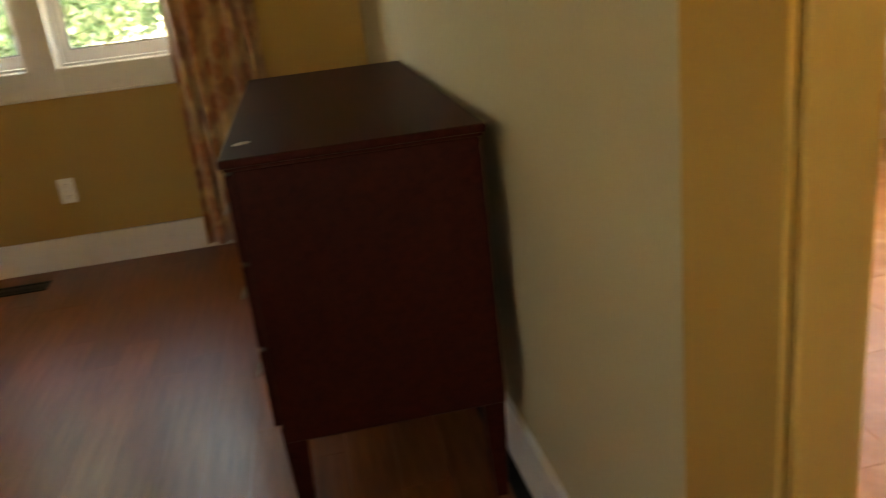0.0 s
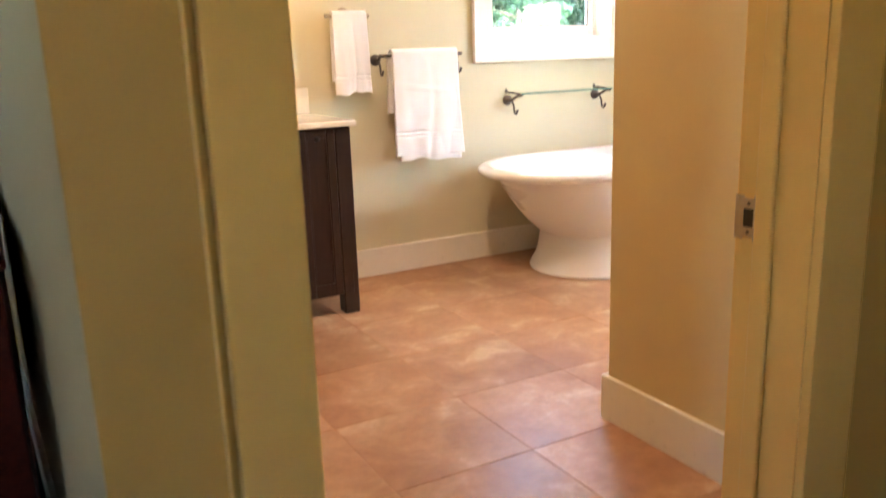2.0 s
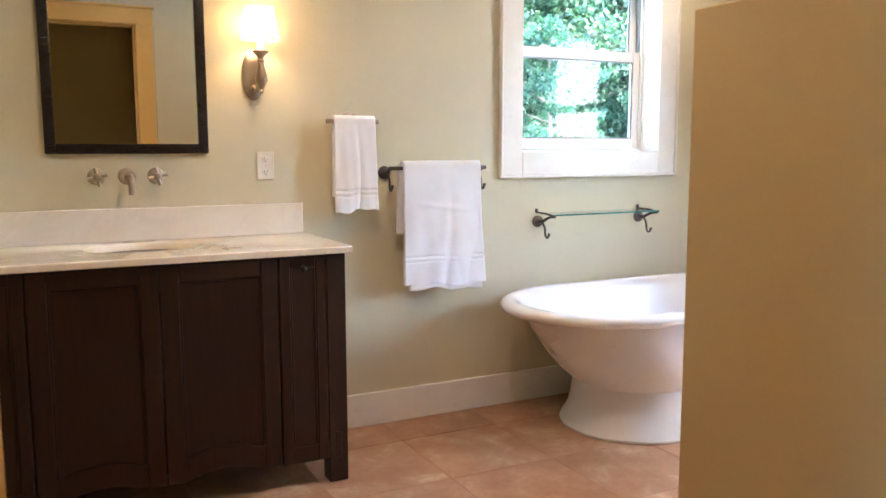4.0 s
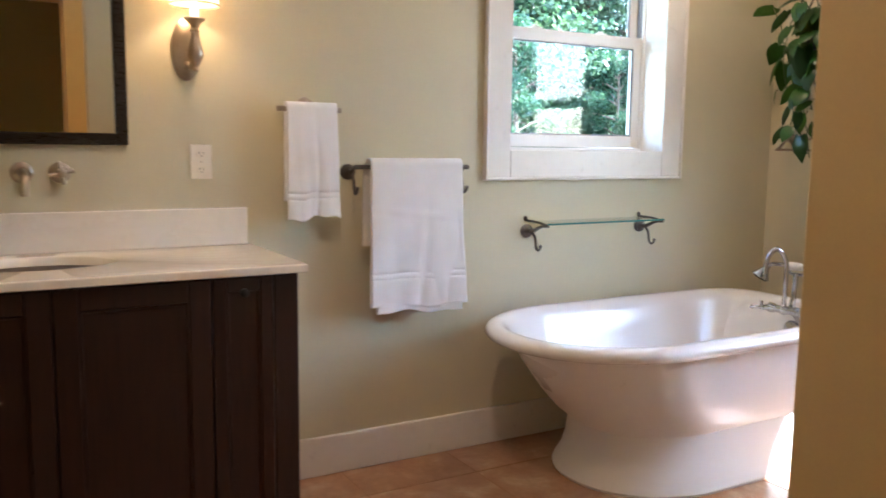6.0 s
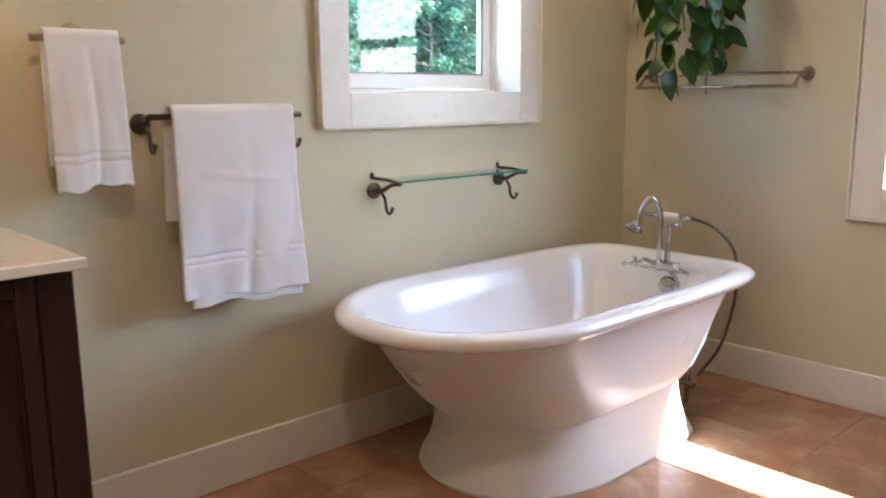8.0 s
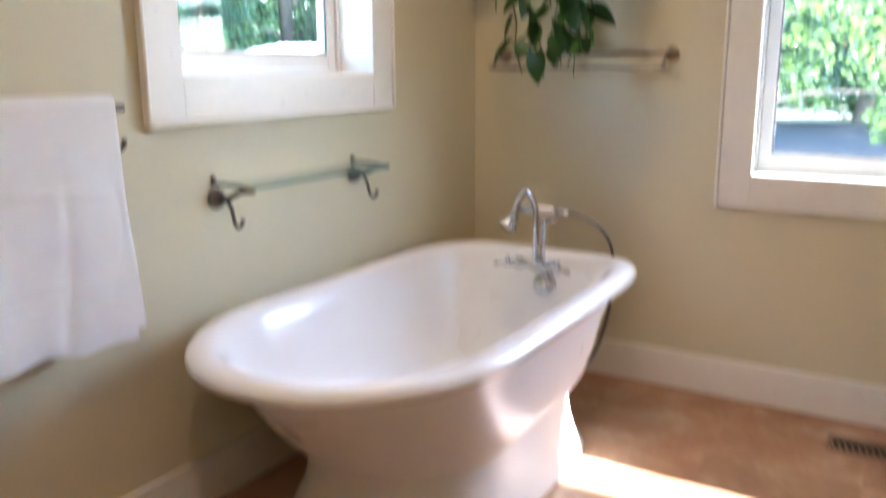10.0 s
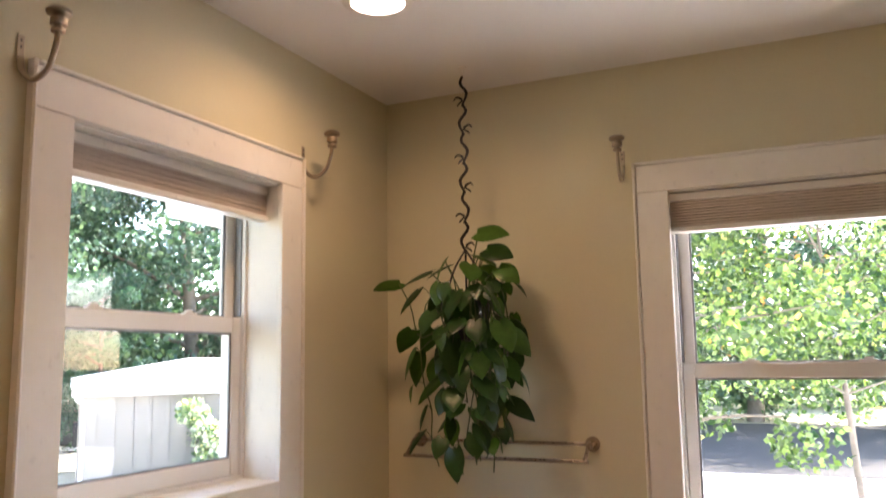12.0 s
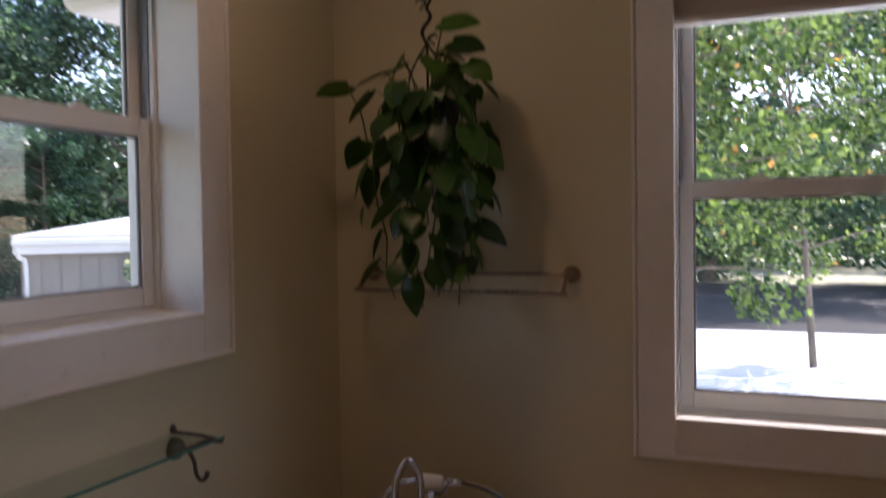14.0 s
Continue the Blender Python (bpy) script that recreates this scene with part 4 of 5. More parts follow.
part("rod", tube(bmesh.new(), [(2.045, YA - 0.062, 1.392), (2.165, YA - 0.062, 1.395), (2.282, YA - 0.062, 1.392)], [0.010, 0.0065, 0.010], 12, 4), NICKEL, ring, "", True)


def towel(name, x0, x1, yb, zt, front, back, label, seed, spread=0.0, thick=0.010, fold=0.010, hem=0.0, shift_back=0.0, gap=0.018):
    """A towel folded over a rod at (yb, zt): front and back are the lengths that hang."""
    th = thing(name, ((x0 + x1) / 2, yb, zt - front), label, "towel")
    random.seed(seed)
    nu, nv = 44, 170
    bm = bmesh.new()
    total = front + back + 0.06
    ph = [random.uniform(0, 6.28) for _ in range(6)]
    grid = []
    for j in range(nv + 1):
        s = j / nv * total
        row = []
        for i in range(nu + 1):
            u = i / nu
            if s < front:
                hang = front - s
                y = yb - gap * 0.6 - 0.004
                z = zt - hang
                side = 1.0
            elif s < front + 0.06:
                a = (s - front) / 0.06 * math.pi
                hang = 0.0
                y = yb - math.cos(a) * (gap * 0.6 + 0.004)
                z = zt + math.sin(a) * 0.016
                side = 0.4
            else:
                hang = s - front - 0.06
                y = yb + gap * 0.6 + 0.004
                z = zt - hang
                side = -0.25
            k = min(hang / max(front, 0.01), 1.0)
            wave = 0.9 * math.sin(u * 5.2 + ph[0] + 1.5 * math.sin(hang * 5 + ph[3])) + 0.45 * math.sin(u * 11 + ph[1] + hang * 5) + 0.14 * math.sin(u * 27 + ph[2] - hang * 9) + 0.2 * math.sin(hang * 23 + u * 4 + ph[5])
            crease = 0.45 * math.exp(-((u - 0.55 - 0.05 * math.sin(hang * 7)) / 0.05) ** 2)
            y += side * (-fold * k ** 0.8 * wave * 0.5 + fold * 1.3 * k * crease) - (0.012 * k if side > 0.9 else 0)
            x = x0 + (x1 - x0) * u + (u - 0.35) * spread * k + (shift_back if side < 0 else 0)
            z += (0.008 * math.sin(u * 6 + ph[4]) + 0.005 * math.sin(u * 15 + ph[5])) * (k ** 4)
            if hem and side > 0.9:
                low = front - hem
                y += 0.0055 * (math.exp(-((hang - low) / 0.0045) ** 2) + 0.6 * math.exp(-((hang - low - 0.022) / 0.004) ** 2))
                y -= 0.004 * math.exp(-((hang - front * 0.30 - 0.05 * u) / 0.012) ** 2) * max(0.0, math.sin(u * 3.4 - 0.2)) * (1 if front > 0.45 else 0)
            y = min(y, YA - 0.010 - 0.002 * math.sin(u * 9)) if side < 0 else y
            row.append(bm.verts.new((x, y, z)))
        grid.append(row)
    for a, b in zip(grid, grid[1:]):
        for i in range(nu):
            bm.faces.new((a[i], a[i + 1], b[i + 1], b[i]))
    t = part("cloth", bm, TERRY, th, "", True)
    so = t.modifiers.new("thickness", "SOLIDIFY")
    so.thickness, so.offset = thick * U, 0.0
    return th


towel("hand_towel", 2.075, 2.262, YA - 0.062, 1.398, 0.393, 0.33, "white terry hand towel folded over a short rail", 3, 0.015, 0.009, 0.015, 0.09)
towel("bath_towel", 2.385, 2.775, YA - 0.085, 1.200, 0.545, 0.31, "white terry bath towel folded over the towel bar", 8, 0.03, 0.012, 0.022, 0.13, -0.012, 0.026)
towel("bath_towel", 2.412, 2.762, YA - 0.089, 1.188, 0.556, 0.30, "inner fold of white terry towel on the towel bar", 12, 0.028, 0.008, 0.012, 0.0, 0.0, 0.012)

shelf = thing("glass_shelf", (3.49, YA, 0.93), "glass shelf on pewter brackets with hooks", "shelf")
for x in (3.165, 3.81):
    part("rosette", lathe(bmesh.new(), (x, YA, 0.912), (0, -1, 0), [(0.030, 0), (0.030, 0.006), (0.024, 0.012), (0.026, 0.016), (0.014, 0.026)], 20), PEWTER, shelf, "", True)
    a = bmesh.new()
    tube(a, [(x, YA - 0.02, 0.912), (x, YA - 0.05, 0.915), (x + 0.004, YA - 0.10, 0.937), (x + 0.006, YA - 0.15, 0.943)], [0.012, 0.009, 0.007, 0.006], 10)
    tube(a, [(x + 0.006, YA - 0.15, 0.943), (x - 0.008, YA - 0.09, 0.956), (x - 0.010, YA - 0.004, 0.958)], [0.006, 0.005, 0.005], 8)
    part("arm", a, PEWTER, shelf, "", True)
    lathe_b = lathe(bmesh.new(), (x - 0.010, YA - 0.008, 0.955), (0, 0, 1), [(0.006, 0), (0.009, 0.012), (0.004, 0.022)], 10)
    part("finial", lathe_b, PEWTER, shelf, "", True)
    h = bmesh.new()
    s_hook(h, x + 0.002, YA - 0.045, 0.908, 0.072)
    part("hook", h, PEWTER, shelf, "", True)
part("glass", B(3.168, 3.826, YA - 0.147, YA - 0.008, 0.9465, 0.9545, bevel=0.001), SHELF_GLASS, shelf, "clear glass plate with a green edge")
part("glass_edge", B(3.168, 3.826, YA - 0.1495, YA - 0.1473, 0.9468, 0.9542), GLASS_EDGE, shelf, "green glass edge")

rack = thing("towel_rack", (XB, 3.77, 1.32), "bronze-toned double-bar towel rack on the wall", "towel rack")
for y in (3.419, 4.127):
    part("rosette", lathe(bmesh.new(), (XB, y, 1.322), (-1, 0, 0), [(0.028, 0), (0.028, 0.006), (0.020, 0.014), (0.022, 0.02), (0.012, 0.03), (0.010, 0.05)], 18), BRONZE, rack, "", True)
    part("arm", tube(bmesh.new(), [(XB - 0.03, y, 1.322), (XB - 0.06, y + 0.0, 1.325), (XB - 0.09, y, 1.300), (XB - 0.125, y, 1.272)], [0.010, 0.008, 0.007, 0.008], 10), BRONZE, rack, "", True)
for x, z in ((XB - 0.045, 1.326), (XB - 0.122, 1.272)):
    part("rod", tube(bmesh.new(), [(x, 3.405, z), (x, 3.77, z), (x, 4.14, z)], 0.0065, 10, 2), BRONZE, rack, "", True)


def curtain_hook(x, y, z, out, reach=0.125, label="brushed nickel curtain hook with a round knob end"):
    """out: unit direction from the wall."""
    h = thing("curtain_hook", (x, y, z), label, "hook", "curtain hooks over the windows")
    o = Vector(out)
    p = Vector((x, y, z))
    side = Vector((0, 0, 1)).cross(o)
    pl = bmesh.new()
    b2 = B(-0.009, 0.009, -0.0035, 0.0, -0.035, 0.035, bevel=0.0015)
    rot = Matrix((( -side.x, -o.x, 0), (-side.y, -o.y, 0), (0, 0, 1))).to_4x4()
    add(pl, b2, Matrix.Translation(p + o * 0.0005) @ rot)
    part("plate", pl, NICKEL, h)
    w = bmesh.new()
    tube(w, [p + o * 0.004 + Vector((0, 0, -0.02)), p + o * 0.012 + Vector((0, 0, -0.055)), p + o * (0.4 * reach) + Vector((0, 0, -0.082)), p + o * (0.78 * reach) + Vector((0, 0, -0.062)), p + o * (0.96 * reach) + Vector((0, 0, -0.01)), p + o * reach + Vector((0, 0, 0.03))], [0.008, 0.008, 0.0075, 0.007, 0.0065, 0.006], 10)
    part("arm", w, NICKEL, h, "", True)
    part("knob", lathe(bmesh.new(), p + o * reach + Vector((0, 0, 0.016)), (0, 0, 1), [(0.008, 0), (0.016, 0.002), (0.016, 0.009), (0.010, 0.012), (0.010, 0.016), (0.019, 0.019), (0.019, 0.034), (0.013, 0.037), (0.013, 0.040), (0.027, 0.044), (0.029, 0.051), (0.023, 0.058), (0.006, 0.062)], 24), NICKEL, h, "", True)
    for dz in (0.022, 0.005):
        part("screw", lathe(bmesh.new(), p + o * 0.004 + Vector((0, 0, dz)), o, [(0.0035, 0), (0.0025, 0.001)], 8), PEWTER, h)
    return h


HZ = 2.372
curtain_hook(2.915, YA, HZ, (0, -1, 0))
curtain_hook(4.062, YA, HZ, (0, -1, 0))
curtain_hook(XB, 3.262, HZ, (-1, 0, 0), 0.085)

def downlight(x, y):
    down = thing("recessed_downlight", (x, y, ZC), "lit recessed ceiling downlight with a white trim ring", "ceiling light")
    part("trim_ring", lathe(bmesh.new(), (x, y, ZC), (0, 0, -1), [(0.112, 0), (0.110, 0.006), (0.085, 0.010), (0.082, 0.004)], 40), TRIM, down, "white trim ring", True)
    part("lens", lathe(bmesh.new(), (x, y, ZC), (0, 0, -1), [(0.082, 0.001), (0.080, 0.006), (0.02, 0.0065)], 40), LAMP_DISC, down, "glowing frosted lens", True)


downlight(3.765, 3.795)
# Unseen fixture, added to go with the second lamp.
downlight(1.75, 2.75)


def floor_register(x0, x1, y0, y1, along, material, label):
    r = thing("floor_register", ((x0 + x1) / 2, (y0 + y1) / 2, 0), label, "vent")
    fr = bmesh.new()
    w = 0.014
    for a, b, c, d in ((x0, x1, y0, y0 + w), (x0, x1, y1 - w, y1), (x0, x0 + w, y0 + w, y1 - w), (x1 - w, x1, y0 + w, y1 - w)):
        box(fr, a, b, c, d, 0.0005, 0.006, 0.001)
    part("frame", fr, material, r)
    part("duct", B(x0 + w, x1 - w, y0 + w, y1 - w, 0.0004, 0.0012), SLOT, r, "dark duct opening")
    L = (y1 - y0) if along == "y" else (x1 - x0)
    n = int(L / 0.022)
    for i in range(n):
        p = (i + 0.5) / n
        s = bmesh.new()
        if along == "y":
            c = y0 + w + (L - 2 * w) * p
            tube(s, [(x0 + w, c - 0.008, 0.004), ((x0 + x1) / 2, c + 0.008, 0.004), (x1 - w, c - 0.008, 0.004)], 0.003, 5, 3)
        else:
            c = x0 + w + (L - 2 * w) * p
            tube(s, [(c - 0.008, y0 + w, 0.004), (c + 0.008, (y0 + y1) / 2, 0.004), (c - 0.008, y1 - w, 0.004)], 0.003, 5, 3)
        part("scroll_bar", s, material, r)


floor_register(4.40, 4.52, 2.42, 2.74, "y", REGISTER, "brown scrolled steel floor register over a dark duct")
floor_register(-1.47, -1.145, 3.955, 4.075, "x", IRON, "dark metal floor register by the wall")


# ---- hanging plant ----
PX, PY = 4.417, 3.797
chain = thing("hanging_chain", (PX, PY, 2.74), "black iron vine-shaped chain from a ceiling hook", "chain")
part("ceiling_hook", lathe(bmesh.new(), (PX, PY, ZC), (0, 0, -1), [(0.018, 0), (0.018, 0.006), (0.008, 0.010), (0.006, 0.03), (0.002, 0.034)], 14), TRIM, chain, "white ceiling hook", True)
z = 2.705
for k in range(6):
    lk = bmesh.new()
    s = 1 if k % 2 else -1
    h = 0.112
    tube(lk, [(PX, PY, z), (PX + 0.004, PY - s * 0.010, z - h * 0.25), (PX, PY + s * 0.016, z - h * 0.62), (PX, PY - s * 0.004, z - h - 0.006)], [0.005, 0.006, 0.006, 0.004], 7)
    tube(lk, [(PX, PY - s * 0.003, z - h * 0.80), (PX, PY - s * 0.024, z - h * 0.72), (PX - 0.003, PY - s * 0.036, z - h * 0.82)], [0.005, 0.004, 0.0025], 6)
    tube(lk, [(PX, PY, z - h * 0.84), (PX + 0.004, PY - s * 0.018, z - h * 0.95), (PX + 0.004, PY - s * 0.024, z - h * 1.02)], [0.004, 0.0035, 0.0025], 6)
    part("link", lk, IRON, chain, "", True)
    z -= h
plant = thing("hanging_plant", (PX, PY, 1.70), "trailing green pothos in a dark hanging pot", "plant")
part("pot", lathe(bmesh.new(), (PX, PY, 1.705), (0, 0, 1), [(0.060, 0), (0.066, 0.006), (0.086, 0.13), (0.092, 0.135), (0.092, 0.152), (0.084, 0.150), (0.080, 0.13)], 26), POT, plant, "dark plastic nursery pot", True)
part("soil", lathe(bmesh.new(), (PX, PY, 1.833), (0, 0, 1), [(0.081, 0), (0.05, 0.006), (0.01, 0.007)], 18), BARK, plant, "dark soil", True)
hang = bmesh.new()
for k in range(3):
    a = 2 * math.pi * k / 3 + 0.4
    tube(hang, [(PX, PY, 2.04), (PX + 0.05 * math.cos(a), PY + 0.05 * math.sin(a), 1.96), (PX + 0.09 * math.cos(a), PY + 0.09 * math.sin(a), 1.85)], 0.004, 6)
part("hanger", hang, IRON, plant, "black wire hanger", True)


def leaf_mesh(name, length, width, curl):
    """A heart-shaped leaf along +x, hanging a little and folded at the rib."""
    bm = bmesh.new()
    rows = []
    n = 9
    for i in range(n + 1):
        t = i / n
        w = width * 0.5 * (math.sin(math.pi * min(1, t * 0.92 + 0.08)) ** 0.62) * (1.18 - 0.75 * t)
        w = max(w, 0.0008)
        x = length * t - (0.10 * length * (1 - t) ** 6)
        z = -curl * length * t * t
        rows.append([(x - 0.10 * length * (1 - t) ** 3, -w, z - 0.10 * w), (x, -w * 0.5, z + 0.05 * w), (x + 0.02 * length * (1 - t), 0, z - 0.10 * w), (x, w * 0.5, z + 0.05 * w), (x - 0.10 * length * (1 - t) ** 3, w, z - 0.10 * w)])
    loft(bm, rows, False, False, False)
    bm.transform(Matrix.Scale(U, 4))
    me = bpy.data.meshes.new(name)
    for f in bm.faces:
        f.smooth = True
    bm.to_mesh(me)
    bm.free()
    me.materials.append(PLANT_LEAF)
    return me


LEAVES = [leaf_mesh("leaf", l, w, c) for l, w, c in ((0.115, 0.118, 0.16), (0.098, 0.098, 0.28), (0.125, 0.125, 0.22), (0.085, 0.084, 0.1), (0.11, 0.090, 0.4))]
vines = bmesh.new()
rnd = random.Random(11)


def put_leaf(p, yaw, droop, roll, size, which):
    lf = new("leaf", LEAVES[which])
    lf.parent = plant
    m = Matrix.Translation(Vector(p) * U - ORIGIN[plant]) @ Matrix.Rotation(yaw, 4, "Z") @ Matrix.Rotation(droop, 4, "Y") @ Matrix.Rotation(roll, 4, "X") @ Matrix.Scale(size, 4)
    lf.matrix_local = m


for v in range(25):
    a = rnd.uniform(0, 2 * math.pi) if v > 9 else 3.5 + (v - 4.5) * 0.17
    r0 = rnd.uniform(0.02, 0.08)
    reach = rnd.uniform(0.09, 0.17) if v > 9 else rnd.uniform(0.11, 0.14)
    long = rnd.choice((0.14, 0.26, 0.38, 0.48, 0.56, 0.60)) if v > 9 else (0.16, 0.32, 0.54)[v % 3]
    top_z = 1.845 + rnd.uniform(0.0, 0.06)
    pts = [(PX + r0 * math.cos(a), PY + r0 * math.sin(a), 1.835), (PX + reach * 0.8 * math.cos(a), PY + reach * 0.8 * math.sin(a), top_z)]
    segs = max(2, int(long / 0.085))
    ang = a
    for k in range(segs):
        f = (k + 1) / segs
        ang += rnd.uniform(-0.3, 0.3)
        rr = reach * (1.0 + 0.22 * math.sin(f * 2.6)) - 0.06 * f
        pts.append((PX + rr * math.cos(ang), PY + rr * math.sin(ang), top_z - 0.02 - long * f * 1.06))
    tube(vines, pts, 0.0026, 5, 3)
    for k, p in enumerate(pts[1:], 1):
        if p[2] < 1.29:
            continue
        # each leaf hangs on a short stalk of its own, its face turned outwards
        yaw = ang + rnd.uniform(-0.6, 0.6)
        stalk = rnd.uniform(0.02, 0.06)
        q = (p[0] + stalk * math.cos(yaw), p[1] + stalk * math.sin(yaw), p[2] + rnd.uniform(-0.02, 0.025))
        tube(vines, [p, ((p[0] + q[0]) / 2, (p[1] + q[1]) / 2, max(p[2], q[2]) + 0.008), q], 0.0017, 4, 3)
        put_leaf(q, yaw + rnd.uniform(-0.35, 0.35), rnd.uniform(0.55, 1.35), rnd.uniform(-0.5, 0.5), rnd.uniform(0.55, 1.0), rnd.randrange(5))
for k in range(9):
    a = rnd.uniform(-2.6, 0.6) if k % 3 else rnd.uniform(0, 2 * math.pi)
    h = rnd.uniform(1.86, 2.05)
    rr = rnd.uniform(0.06, 0.16)
    p = (PX + rr * math.cos(a), PY + rr * math.sin(a), h)
    tube(vines, [(PX + 0.03 * math.cos(a), PY + 0.03 * math.sin(a), 1.83), (PX + rr * 0.7 * math.cos(a), PY + rr * 0.7 * math.sin(a), h - 0.04), p], 0.0024, 5, 3)
    put_leaf(p, a + rnd.uniform(-0.6, 0.6), rnd.uniform(0.1, 0.8), rnd.uniform(-0.5, 0.5), rnd.uniform(0.7, 1.0), rnd.randrange(5))
for pts, yaw, dr, wh in (([(PX, PY, 1.84), (PX - 0.02, PY + 0.17, 1.72), (PX - 0.02, PY + 0.22, 1.84), (PX - 0.02, PY + 0.27, 1.93)], 1.6, 0.1, 0),
                         ([(PX, PY, 1.84), (PX, PY - 0.03, 2.00), (PX, PY - 0.055, 2.10)], -1.7, 0.0, 2),
                         ([(PX, PY, 1.84), (PX - 0.02, PY - 0.06, 1.96), (PX - 0.03, PY - 0.10, 2.03)], -1.8, 0.25, 0),
                         ([(PX, PY, 1.84), (PX - 0.03, PY - 0.10, 1.93), (PX - 0.04, PY - 0.15, 1.96)], -1.9, 0.5, 1),
                         ([(PX, PY, 1.84), (PX - 0.02, PY + 0.05, 1.95), (PX - 0.03, PY + 0.07, 2.00)], 2.4, 0.9, 1),
                         ([(PX, PY, 1.60), (PX, PY - 0.10, 1.45), (PX, PY - 0.16, 1.49)], -1.5, 0.45, 4),
                         ([(PX, PY, 1.84), (PX, PY - 0.14, 1.78), (PX, PY - 0.17, 1.73)], -1.4, 0.8, 0),
                         ([(PX, PY, 1.80), (PX, PY + 0.16, 1.70), (PX, PY + 0.20, 1.66)], 1.7, 1.3, 2)):
    tube(vines, pts, 0.0028, 5, 4)
    put_leaf(pts[-1], yaw, dr, 0.75 if yaw < 0 else 0.3, 0.95, wh)
part("vines", vines, STEM, plant, "thin green vines", True)

# ---- bedroom ----
DRX0, DRX1, DRY0, DRY1, DRZ = -0.040, 0.488, 1.805, 3.165, 0.886
dr = thing("dresser", (0.21, 2.55, 0), "dark reddish mahogany dresser on short legs", "dresser")
part("body", B(DRX0 + 0.022, DRX1 - 0.012, DRY0 + 0.018, DRY1 - 0.018, 0.250, DRZ - 0.026, bevel=0.004), DRESSER_WOOD, dr)
tp = bmesh.new()
box(tp, DRX0, DRX1, DRY0, DRY1, DRZ - 0.018, DRZ, 0.005, 2)
box(tp, DRX0 + 0.008, DRX1 - 0.006, DRY0 + 0.008, DRY1 - 0.008, DRZ - 0.026, DRZ - 0.0182, 0.002)
part("top", tp, DRESSER_WOOD, dr)
for x in (DRX0 + 0.045, DRX1 - 0.04):
    for y in (DRY0 + 0.045, DRY1 - 0.045):
        lg = bmesh.new()
        loft(lg, [[(x + sx * r, y + sy * r, zz) for sx, sy in ((-1, -1), (1, -1), (1, 1), (-1, 1))] for r, zz in ((0.014, 0.0), (0.018, 0.08), (0.026, 0.29))])
        part("leg", lg, DRESSER_WOOD, dr)
for col in range(3):
    for row in range(3):
        y0 = DRY0 + 0.04 + col * 0.428
        z0 = 0.285 + row * 0.190
        d = part("drawer", B(DRX0 + 0.004, DRX0 + 0.0215, y0, y0 + 0.418, z0, z0 + 0.182, bevel=0.003), DRESSER_WOOD, dr)
        for yy in (0.11, 0.308):
            hb = bmesh.new()
            box(hb, DRX0 + 0.001, DRX0 + 0.0038, y0 + yy - 0.035, y0 + yy + 0.035, z0 + 0.075, z0 + 0.12, 0.001)
            tube(hb, [(DRX0 - 0.001, y0 + yy - 0.03, z0 + 0.105), (DRX0 - 0.016, y0 + yy - 0.02, z0 + 0.085), (DRX0 - 0.016, y0 + yy + 0.02, z0 + 0.085), (DRX0 - 0.001, y0 + yy + 0.03, z0 + 0.105)], 0.004, 8)
            part("handle", hb, NICKEL, d, "brass-toned drop handle", True)
ring_mark = thing("paper_scrap", (0.0, 2.02, DRZ), "small pale oval paper scrap on the dresser", "paper")
part("scrap", lathe(bmesh.new(), (0.0, 1.955, DRZ), (0, 0, 1), [(0.016, 0.0005), (0.016, 0.0015), (0.01, 0.002)], 16, squash=(1.3, 0.8)), PLASTIC, ring_mark)

cur = thing("curtain", (-0.22, 4.17, 0), "rust brown brocade curtain hanging to the floor", "curtain")
cb = bmesh.new()
grid = []
NU, NV = 90, 24
for j in range(NV + 1):
    zz = 0.03 + (2.45 - 0.03) * j / NV
    row = []
    for i in range(NU + 1):
        u = i / NU
        x = -0.435 + 0.43 * u + 0.012 * math.sin(zz * 2 + u * 9)
        y = 4.165 + 0.032 * math.sin(u * 34 + 0.5 * math.sin(zz * 1.3)) + 0.010 * math.sin(u * 13 + zz)
        row.append(cb.verts.new((x, y, zz)))
    grid.append(row)
for a, b in zip(grid, grid[1:]):
    for i in range(NU):
        cb.faces.new((a[i], a[i + 1], b[i + 1], b[i]))
cl = part("cloth", cb, DRAPE, cur, "", True)
so = cl.modifiers.new("thickness", "SOLIDIFY")
so.thickness = 0.003
rod = thing("curtain_rod", (-1.2, 4.165, 2.47), "dark metal curtain rod above the bedroom window", "curtain rod")
part("rod", tube(bmesh.new(), [(-2.3, 4.165, 2.47), (-1.2, 4.165, 2.47), (0.0, 4.165, 2.47)], 0.014, 12, 2), IRON, rod, "", True)
for x in (-2.2, -0.05):
    part("bracket", tube(bmesh.new(), [(x, 4.2445, 2.46), (x, 4.20, 2.455), (x, 4.165, 2.452)], 0.008, 8), IRON, rod, "", True)
plug = thing("wall_plug", (0.48, 1.95, 0.3), "white plug and cord behind the dresser", "plug")
part("plug_body", B(0.530, 0.5655, 1.93, 1.97, 0.19, 0.27, bevel=0.006), PLASTIC, plug)
part("cord", tube(bmesh.new(), [(0.545, 1.95, 0.19), (0.535, 1.92, 0.12), (0.53, 1.93, 0.05), (0.51, 2.05, 0.012)], 0.004, 6), PLASTIC, plug, "", True)

